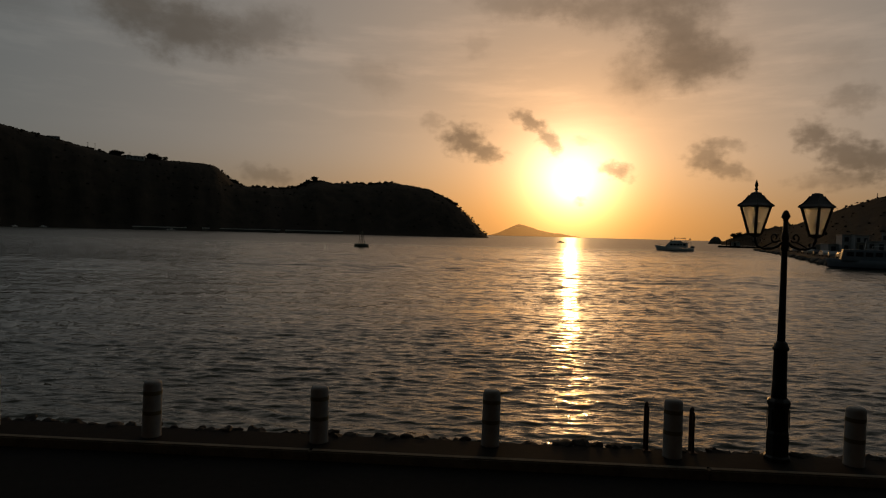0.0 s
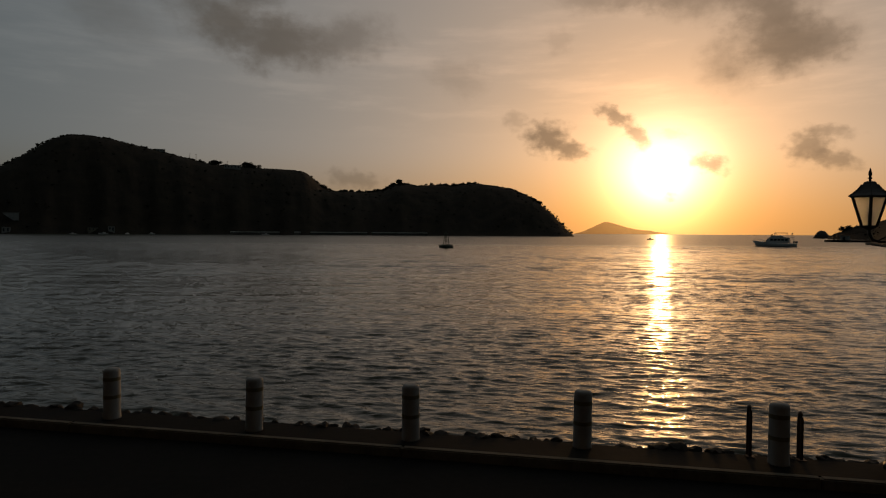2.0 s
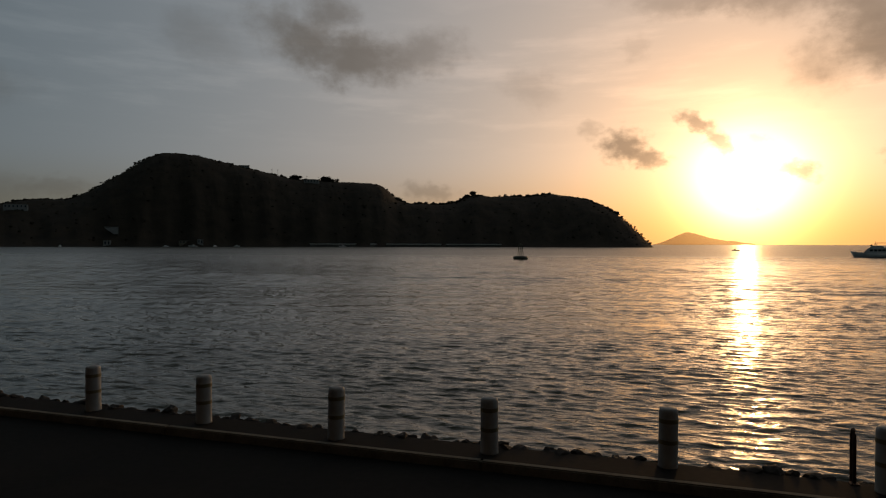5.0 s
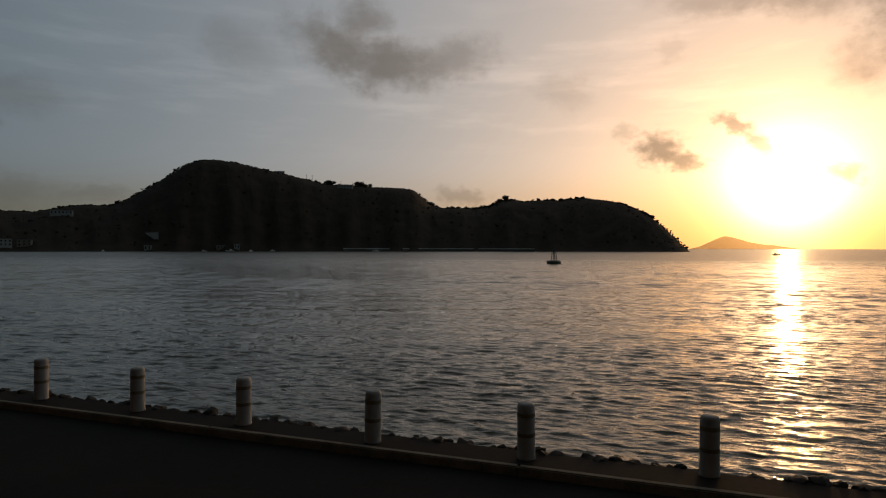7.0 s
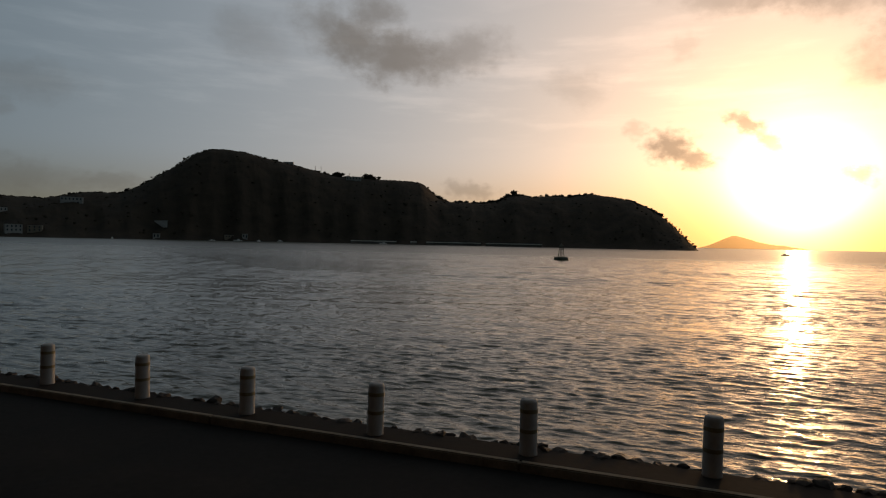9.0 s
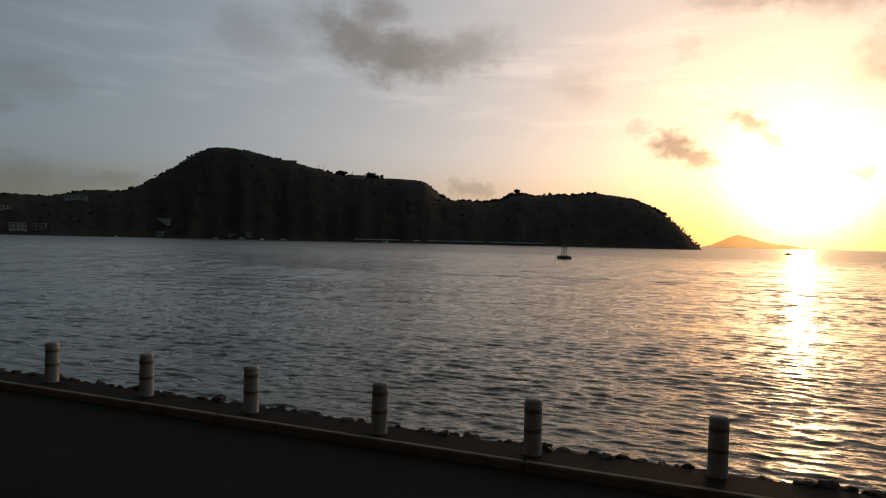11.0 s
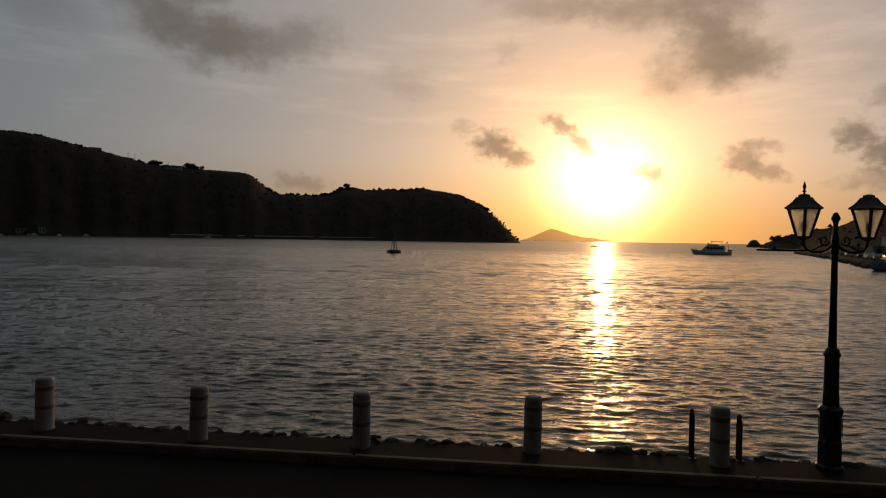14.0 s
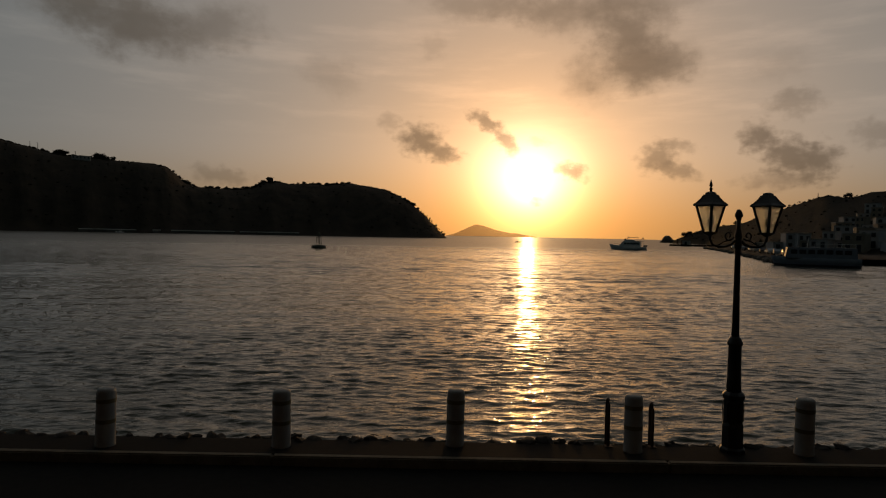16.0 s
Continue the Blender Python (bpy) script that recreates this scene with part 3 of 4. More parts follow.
def islet():
    """A low rounded hump of rock with a smaller one at its foot."""
    bm = bmesh.new()
    for x, y, r, h in ((0, 0, 7.0, 9.2), (6.5, 2, 4.5, 4.2), (-5.5, 1, 3.2, 3.0)):
        q = bmesh.ops.create_icosphere(bm, subdivisions=3, radius=1.0)
        for v in q["verts"]:
            k = 1 + 0.10 * noise.noise(v.co * 2.1 + Vector((x, 3, 0))) + 0.06 * noise.noise(v.co * 6.0)
            v.co = Vector((x + v.co.x * r * k, y + v.co.y * r * k, v.co.z * h * k))
    ob = part("islet", bm, M_ROCK)
    ob.matrix_basis = Matrix.Translation(polar(27.95, 820, -1.2)) @ pose(0, 0, 0, 0, 0, -28)
    return tagged(ob, "small dome-shaped rock islet off the point", "islet")


islet()


# ---- trees on the crests ----
def tree(m, h, seed, label, wide=1.0):
    rng = random.Random(seed)
    t = thing("tree", m, label, "tree", "trees on the skyline")
    bm = bmesh.new()
    lean = rng.uniform(-0.08, 0.08) * h
    tube(bm, [(0, 0, -0.8), (lean * 0.3, 0, h * 0.25), (lean, 0, h * 0.6)], [h * 0.04, h * 0.03, h * 0.015], 7)
    tips = []
    for i in range(7):
        a = i * 0.9 + rng.uniform(-0.3, 0.3)
        z0 = h * rng.uniform(0.08, 0.32)
        tip = Vector((lean + math.cos(a) * h * 0.30 * wide, math.sin(a) * h * 0.30 * wide, z0 + h * rng.uniform(0.08, 0.48)))
        tube(bm, [(lean * 0.5, 0, z0), tip * 0.55 + Vector((0, 0, z0 * 0.45)), tip], [h * 0.018, h * 0.012, h * 0.006], 5)
        tips.append(tip)
    part("trunk", bm, M_BARK, t)
    V, F = [], []
    for i in range(800):
        c = rng.choice(tips) + Vector((rng.gauss(0, 0.13) * h * wide, rng.gauss(0, 0.13) * h * wide, rng.gauss(0.03, 0.11) * h))
        n = Vector((rng.gauss(0, 1), rng.gauss(0, 1), rng.gauss(0, 1))).normalized()
        u = n.orthogonal().normalized() * h * rng.uniform(0.05, 0.11)
        w = n.cross(u)
        k = len(V)
        V += [c - u, c - w * 0.6 + n * 0.1, c + u, c + w * 0.6 + n * 0.1]
        F += [(k, k + 1, k + 2), (k, k + 2, k + 3)]
    me = bpy.data.meshes.new("crown")
    me.from_pydata([tuple(v) for v in V], [], F)
    me.materials.append(M_LEAF)
    part("crown", me, None, t)
    return t


for i, (a, h, w) in enumerate([(-22.5, 9.0, 1.0), (-22.2, 7.0, 1.2), (-22.8, 5.0, 1.3), (-19.9, 9.5, 1.2), (-19.4, 7.0, 1.3), (-19.6, 8.0, 1.2), (-18.9, 5.0, 1.2), (-13.3, 6.0, 0.9), (-10.3, 4.5, 1.0), (-9.6, 4.5, 1.2), (-8.9, 4.0, 1.1), (-6.8, 9.0, 0.9), (-7.4, 5.5, 1.2), (-3.9, 4.0, 1.0), (-2.6, 3.6, 1.0), (-11.6, 3.8, 1.1), (-4.4, 3.5, 1.0)]):
    j = int(np.argmin(np.abs(AZ_L - a)))
    tree(Matrix.Translation(P_L[43, j] - np.array((0, 0, h * 0.08))), h * 1.1, 40 + i, "dark tree standing out on the headland crest", w)
for i, (a, h, w) in enumerate([(29.3, 6.0, 1.2), (29.7, 4.5, 1.0), (41.0, 3.6, 1.0), (40.8, 3.0, 1.2), (33.2, 3.5, 1.0)]):
    j = int(np.argmin(np.abs(AZ_R - a)))
    tree(Matrix.Translation(P_R[43, j] - np.array((0, 0, h * 0.08))), h, 70 + i, "dark tree on the hillside crest above the harbour", w)


def utility_pole(m, h):
    t = thing("utility_pole", m, "thin dark utility pole on the headland crest", "pole", "crest poles")
    part("pole", tube(bmesh.new(), [(0, 0, -1), (0, 0, h)], [0.32, 0.2], 7), M_BARK, t)
    if h > 6:
        part("crossarm", box(bmesh.new(), -1.1, 1.1, -0.12, 0.12, h - 0.9, h - 0.65, 0.03), M_BARK, t)


for a, h in ((-24.5, 8.0), (-24.0, 10.0), (-21.5, 7.0), (39.0, 3.5)):
    az_h, pts_h = (AZ_L, P_L) if a < 10 else (AZ_R, P_R)
    utility_pole(Matrix.Translation(pts_h[43, int(np.argmin(np.abs(az_h - a)))]) @ pose(0, 0, 0, 0, 0, -a), h)


# ---- houses ----
def house(p, yaw, w, d, h, floors, label, wall=None, seed=0, cols=3, group="harbour town houses", name="house"):
    """A plain flat-roofed house with its front towards -y."""
    rng = random.Random(seed)
    t = thing(name, Matrix.Translation(p) @ pose(0, 0, 0, 0, 0, yaw), label, name, group)
    bm = box(bmesh.new(), -w / 2, w / 2, -d / 2, d / 2, -3, h, 0.05)
    part("wall", bm, wall or M_PLASTER, t)
    bm = box(bmesh.new(), -w / 2 - 0.15, w / 2 + 0.15, -d / 2 - 0.15, d / 2 + 0.15, h, h + 0.35, 0.05)
    part("roof", bm, M_ROOF, t)
    ww, hh = min(1.3, w / cols * 0.45), h / floors * 0.5
    for f in range(floors):
        for c in range(cols):
            x = -w / 2 + (c + 0.5) * w / cols
            z = (f + 0.3) * h / floors
            door = f == 0 and c == rng.randrange(cols)
            z0, z1 = (0.0, z + hh) if door else (z, z + hh)
            bm = box(bmesh.new(), x - ww / 2 - 0.08, x + ww / 2 + 0.08, -d / 2 - 0.05, -d / 2 - 0.003, z0 - 0.08, z1 + 0.08)
            fr = part("door" if door else "window", bm, M_ROOF, t)
            bm = box(bmesh.new(), x - ww / 2, x + ww / 2, -d / 2 - 0.062, -d / 2 - 0.054, z0, z1)
            part("pane", bm, M_PANE, fr)
    return t


def facing(p):
    """The turn that makes a house's front look at the promenade."""
    return -math.degrees(math.atan2(p[0], p[1]))


far_l = [(-47.05, 0.12, 15, 10, 7.5, 2, 4, "white two-storey house on the far shore"), (-45.7, 0.15, 13, 8, 6, 2, 3, "grey-ochre house near the far shore"),
         (-47.9, 1.55, 12, 8, 4.5, 1, 3, "pale house on the far slope"), (-43.3, 2.55, 24, 10, 4.5, 1, 6, "long white villa below the far crest"),
         (-37.3, -0.1, 7, 6, 4, 1, 2, "small white boathouse by the far shore"), (-30.3, -0.05, 6, 6, 4.2, 1, 2, "small white chapel by the far shore"),
         (-31.6, -0.1, 10, 6, 2.8, 1, 3, "low shed by the far shore"), (-26.8, 6.5, 14, 6, 3.0, 1, 4, "low house on the headland crest"), (-21.1, 5.32, 22, 7, 4.5, 1, 5, "long low house between trees on the crest")]
for i, (a, e, w, d, h, fl, cols, lab) in enumerate(far_l):
    p = on_slope(AZ_L, P_L, a, e)
    house(p, facing(p) + random.Random(i).uniform(-12, 12), w, d, h, fl, lab, M_OCHRE if "shed" in lab or "grey" in lab else None, i, cols, "far shore houses")


def hangar(p, yaw):
    """A pale building whose front narrows downwards, over a slipway."""
    t = thing("boat_hangar", Matrix.Translation(p) @ pose(0, 0, 0, 0, 0, yaw), "pale wedge-fronted building above the far shore", "building")
    bm = bmesh.new()
    pts = [(-7, 4.2), (7, 5.0), (7, -3.2), (2.5, -3.2)]
    f0 = bm.faces.new([bm.verts.new((x, -4, z)) for x, z in pts])
    ext = bmesh.ops.extrude_face_region(bm, geom=[f0])
    bmesh.ops.translate(bm, vec=(0, 9, 0), verts=[v for v in ext["geom"] if isinstance(v, bmesh.types.BMVert)])
    part("wall", bm, M_PLASTER, t)
    part("roof", box(bmesh.new(), -7.3, 7.3, -4.3, 5.3, 4.95, 5.3, 0.05), M_ROOF, t)


p_h = on_slope(AZ_L, P_L, -37.0, 0.75)
hangar(p_h + Vector((0, 0, 1.5)), facing(p_h))

rng_t = random.Random(12)
spots = [(35.6, -0.75), (36.4, -0.7), (37.2, -0.65), (37.9, -0.6), (38.6, -0.6), (39.3, -0.55), (39.9, -0.5)]
for row, (e, a0) in enumerate([(-0.5, 40.5), (-0.15, 40.3), (0.25, 40.9), (0.65, 40.6), (1.05, 41.0), (1.45, 41.4), (1.85, 41.9), (2.25, 42.5)]):
    a = a0
    while a < 47.5 - row * 0.2:
        spots.append((a + rng_t.uniform(-0.1, 0.1), e + rng_t.uniform(-0.12, 0.12)))
        a += rng_t.uniform(0.75, 1.35)
for i, (a, e) in enumerate(spots):
    p = on_slope(AZ_R, P_R, a, e)
    w = rng_t.uniform(3.6, 6.4) * (0.65 + 0.35 * p.length / 300)
    fl = rng_t.choice([1, 1, 2, 2])
    house(p, facing(p) + rng_t.uniform(-25, 25), w, rng_t.uniform(5, 7), 2.5 * fl, fl, "white flat-roofed house on the harbour hillside" if i % 4 else "ochre flat-roofed house on the harbour hillside", M_TOWN if i % 4 else M_OCHRE, i, 2)


# ---- sea wall of the road under the headland ----
def seawall(a0, a1):
    n = max(2, int((a1 - a0) * 3))
    P = []
    for rr, zz in ((757, -1.5), (757, 2.3), (775, 2.5)):
        P.append([polar(a0 + (a1 - a0) * i / n, rr + 3 * math.sin(i * 0.8), zz + 0.1 * math.sin(i * 1.7))[:] for i in range(n + 1)])
    tagged(new("road_bank", grid_mesh("road_bank", np.array(P), M_ROCK, False)), "dark stone bank carrying the far shore road", "wall", kind="structure")
    P = []
    for rr, zz in ((757.1, 2.25), (757.1, 3.1), (757.7, 3.1), (757.7, 2.25)):
        P.append([polar(a0 + (a1 - a0) * i / n, rr + 3 * math.sin(i * 0.8), zz + 0.1 * math.sin(i * 1.7))[:] for i in range(n + 1)])
    tagged(new("road_wall", grid_mesh("road_wall", np.array(P), M_PARAPET, False)), "pale parapet wall of the far shore road", "wall", kind="structure")


for a0, a1 in ((-21.3, -17.2), (-16.0, -15.4), (-14.6, -9.6), (-9.2, -4.2)):
    seawall(a0, a1)


# ---- bollards ----
def bollard(m):
    t = thing("bollard", m, "white painted concrete bollard with faint bands", "bollard", "bollards along the quay")
    r = 0.145
    prof = [(r * 1.03, -0.02), (r * 1.03, 0.02), (r, 0.05), (r * 0.985, 0.45), (r * 0.97, 0.825), (r * 0.95, 0.855), (r * 0.87, 0.885), (r * 0.74, 0.898), (r * 0.4, 0.905), (r * 0.12, 0.907)]
    part("post", lathe(bmesh.new(), prof, 24), M_WHITE, t, smooth=True)
    for z in (0.36, 0.68):
        rr = r * 0.985
        part("band", lathe(bmesh.new(), [(rr - 0.002, z), (rr + 0.003, z + 0.002), (rr + 0.003, z + 0.063), (rr - 0.002, z + 0.065)], 24), M_BAND, t, "faded dull yellow band")
    return t


POSTS = [(-12.0, 12.03), (-9.17, 11.6), (-6.47, 11.15), (-3.67, 10.63), (-0.95, 10.33), (1.81, 10.15), (4.6, 9.58), (7.32, 9.19)]
first = bollard(Matrix.Translation((*POSTS[0], 0)))
for i, (x, y) in enumerate(POSTS[1:]):
    copy_thing(first, Matrix.Translation((x, y, 0)) @ pose(0, 0, 0, random.Random(i).uniform(-0.8, 0.8), random.Random(i + 9).uniform(-0.8, 0.8), 47 * i))
for k in (-6, -5, -4, -3, 6, 7, 8):
    q = Vector((-6.47 + 2.757 * k, 11.18 - 0.405 * k, 0))
    copy_thing(first, Matrix.Translation(q) @ pose(0, 0, 0, 0, 0, 31 * k))


# ---- swimming ladder on the quay's edge ----
def ladder():
    t = thing("swim_ladder", Matrix.Translation((4.67, 9.9, 0)) @ pose(0, 0, 0, 0, 0, QYAW), "rusty steel swimming ladder hooked over the quay edge", "ladder")
    for x, top in ((-0.36, 0.76), (0.36, 0.70)):
        pts = [(x, -0.11, 0.0), (x, -0.11, top - 0.15)]
        pts += [(x, -0.04 - 0.07 * math.cos(a), top - 0.15 + 0.15 * math.sin(a)) for a in (0.5, 1.1, 1.57, 2.1, 2.7)]
        pts += [(x, 0.035, top - 0.2), (x, 0.035, 0.2), (x, 0.035, -1.6)]
        part("handrail", tube(bmesh.new(), pts, 0.024, 10), M_RUST, t, smooth=True)
        part("base_plate", box(bmesh.new(), x - 0.06, x + 0.06, -0.17, -0.05, 0.0, 0.012, 0.003), M_RUST, t)
    for z in (-0.25, -0.55, -0.85, -1.15):
        part("rung", tube(bmesh.new(), [(-0.36, 0.035, z), (0.36, 0.035, z)], 0.018, 8), M_RUST, t)


ladder()


# ---- street lamp ----
def street_lamp():
    t = thing("street_lamp", Matrix.Translation((6.235, 9.445, 0)) @ pose(0, 0, 0, 0, 0, QYAW), "black cast-iron street lamp with two lanterns, one missing its finial", "street lamp")
    bm = lathe(bmesh.new(), [(0.20, 0), (0.20, 0.05), (0.17, 0.08), (0.168, 0.42), (0.155, 0.46), (0.155, 0.84), (0.175, 0.87), (0.178, 0.92), (0.15, 0.95), (0.12, 0.97)], 8)
    part("plinth", bm, M_IRON, t)
    for k in range(8):
        a = math.pi / 8 + k * math.pi / 4
        part("plinth_panel", box(bmesh.new(), -0.035, 0.035, 0.150, 0.162, 0.5, 0.80, 0.004, pose(0, 0, 0, 0, 0, math.degrees(a))), M_IRON, t)
    part("shaft", lathe(bmesh.new(), [(0.115, 0.96), (0.105, 1.2), (0.098, 1.70), (0.118, 1.72), (0.12, 1.76), (0.10, 1.79), (0.095, 1.82), (0.062, 1.86)], 16), M_IRON, t, smooth=True)
    part("pole", lathe(bmesh.new(), [(0.060, 1.85), (0.050, 2.5), (0.043, 3.26), (0.055, 3.28), (0.058, 3.34), (0.048, 3.38), (0.056, 3.48), (0.048, 3.54), (0.036, 3.58), (0.034, 3.74)], 16), M_IRON, t, smooth=True)
    part("cap", lathe(bmesh.new(), [(0.04, 3.735), (0.042, 3.76), (0.062, 3.785), (0.064, 3.81), (0.05, 3.845), (0.035, 3.88), (0.02, 3.895), (0.004, 3.90)], 16), M_IRON, t, smooth=True)
    for sx in (-1, 1):
        bm = bmesh.new()
        path = [(0.05, 0, 3.40), (0.10, 0, 3.34), (0.20, 0, 3.30), (0.32, 0, 3.295), (0.41, 0, 3.33), (0.452, 0, 3.40), (0.46, 0, 3.47)]
        tube(bm, [(x * sx, y, z) for x, y, z in path], [0.022, 0.022, 0.02, 0.02, 0.02, 0.022, 0.026], 8)
        curl = [(sx * (0.155 + 0.075 * (1 - k / 22) * math.cos(k * 0.42 + 3.6)), 0, 3.475 + 0.085 * (1 - k / 24) * math.sin(k * 0.42 + 3.6)) for k in range(18)]
        tube(bm, curl, 0.014, 6)
        tube(bm, [(sx * 0.09, 0, 3.42), (sx * 0.22, 0, 3.38), (sx * 0.34, 0, 3.31)], 0.012, 6)
        part("arm", bm, M_IRON, t, "scrolled iron arm", smooth=True)
        lantern(t, sx)


def lantern(t, sx):
    """A four-sided tapered lantern, its corner turned to the road."""
    m = Matrix.Translation((sx * 0.46, 0, 3.47)) @ pose(0, 0, 0, 0, 0, -24.6 + 7)
    hub = part("lantern", lathe(bmesh.new(), [(0.03, 0.0), (0.06, 0.015), (0.085, 0.03), (0.105, 0.045), (0.112, 0.05), (0.112, 0.062)], 4, math.pi / 2), M_IRON, t, "tapered lantern with milky panes")
    hub.matrix_basis = m
    z0, z1, r0, r1 = 0.06, 0.475, 0.092, 0.208
    cor = lambda k, r, z: Vector((r * math.cos(math.pi / 2 * k + math.pi / 2), r * math.sin(math.pi / 2 * k + math.pi / 2), z))
    for k in range(4):
        bm = bmesh.new()
        tube(bm, [cor(k, r0, z0), cor(k, r1, z1)], 0.021, 4)
        part("corner_bar", bm, M_IRON, hub)
        bm = bmesh.new()
        a, b, c, d = cor(k, r0 * 0.97, z0), cor(k + 1, r0 * 0.97, z0), cor(k + 1, r1 * 0.97, z1), cor(k, r1 * 0.97, z1)
        inn = -((a + b) / 2).normalized() * 0.004
        inn.z = 0
        vs = [bm.verts.new(q) for q in (a, b, c, d, a + inn, b + inn, c + inn, d + inn)]
        for q in ((0, 1, 2, 3), (7, 6, 5, 4), (0, 4, 5, 1), (1, 5, 6, 2), (2, 6, 7, 3), (3, 7, 4, 0)):
            bm.faces.new([vs[i] for i in q])
        part("pane", bm, M_FROST, hub)
    part("roof", lathe(bmesh.new(), [(0.225, 0.468), (0.262, 0.478), (0.262, 0.492), (0.20, 0.53), (0.145, 0.585), (0.105, 0.64), (0.095, 0.655), (0.085, 0.66), (0.075, 0.69), (0.03, 0.705)], 4, math.pi / 2), M_IRON, hub)
    for k in range(4):
        part("roof_rib", tube(bmesh.new(), [cor(k, 0.258, 0.492), cor(k, 0.20, 0.536), cor(k, 0.146, 0.59), cor(k, 0.1, 0.655)], 0.009, 5), M_IRON, hub)
    part("bulb", lathe(bmesh.new(), [(0.02, 0.06), (0.022, 0.13), (0.035, 0.16), (0.05, 0.21), (0.045, 0.26), (0.015, 0.29)], 12), M_BULB, hub, "opal bulb", smooth=True)
    if sx < 0:
        part("finial", lathe(bmesh.new(), [(0.02, 0.70), (0.014, 0.725), (0.03, 0.745), (0.014, 0.765), (0.026, 0.80), (0.022, 0.83), (0.003, 0.895)], 10), M_IRON, hub, "pointed iron finial", smooth=True)


street_lamp()


# ---- boats ----
def hull(bm, length, beam, free, draft=0.6, n=22, z_bow=0.8, stern=0.86, reach=0.06):
    """A round-bilged hull, bow towards -x, waterline at 0."""
    rows = []
    for i in range(n + 1):
        u = i / n
        x = -length / 2 + length * u
        w = beam / 2 * min(1.0, (1 - (1 - min(u / 0.55, 1)) ** 2.2)) * (1 if u < 0.7 else 1 - (1 - stern) * (u - 0.7) / 0.3)
        top = free + z_bow * max(0, 1 - u / 0.6) ** 1.6
        rake = -reach * length * max(0, 1 - u / 0.25)
        ring = []
        for yy, zz, kx in ((0, -draft * (0.2 + 0.8 * min(1, u / 0.2)), 0), (0.6, -draft * 0.6 * min(1, u / 0.15), 0.1), (0.9, 0.12, 0.35), (1.0, top * 0.6, 0.7), (1.02, top, 1.0)):
            ring.append((x + rake * kx, w * yy, zz))
        rows.append(ring)
    vr, vl = [[bm.verts.new(p) for p in r] for r in rows], [[bm.verts.new((p[0], -p[1], p[2])) for p in r] for r in rows]
    for side in (vr, vl):
        for a, b in zip(side, side[1:]):
            for j in range(4):
                bm.faces.new((a[j], b[j], b[j + 1], a[j + 1]))
    for a, b, c, d in zip(vr, vr[1:], vl, vl[1:]):
        bm.faces.new((a[4], b[4], d[4], c[4]))
        bm.faces.new((a[0], c[0], d[0], b[0]))
    bm.faces.new(vr[-1] + vl[-1][::-1])
    bm.faces.new(vr[0] + vl[0][::-1])
    return bm


def cabin(bm, x0, x1, w, z0, z1, rake=0.6, back=0.1):
    pts = [(x0, z0), (x1, z0), (x1 - back, z1), (x0 + rake, z1)]
    va = [bm.verts.new((x, -w / 2 * (1 if z == z0 else 0.92), z)) for x, z in pts]
    vb = [bm.verts.new((x, w / 2 * (1 if z == z0 else 0.92), z)) for x, z in pts]
    bm.faces.new(va), bm.faces.new(vb[::-1])
    for i in range(4):
        bm.faces.new((va[i], va[(i + 1) % 4], vb[(i + 1) % 4], vb[i]))
    bmesh.ops.bevel(bm, geom=list(bm.edges), offset=0.06, segments=2, affect="EDGES")
    return bm


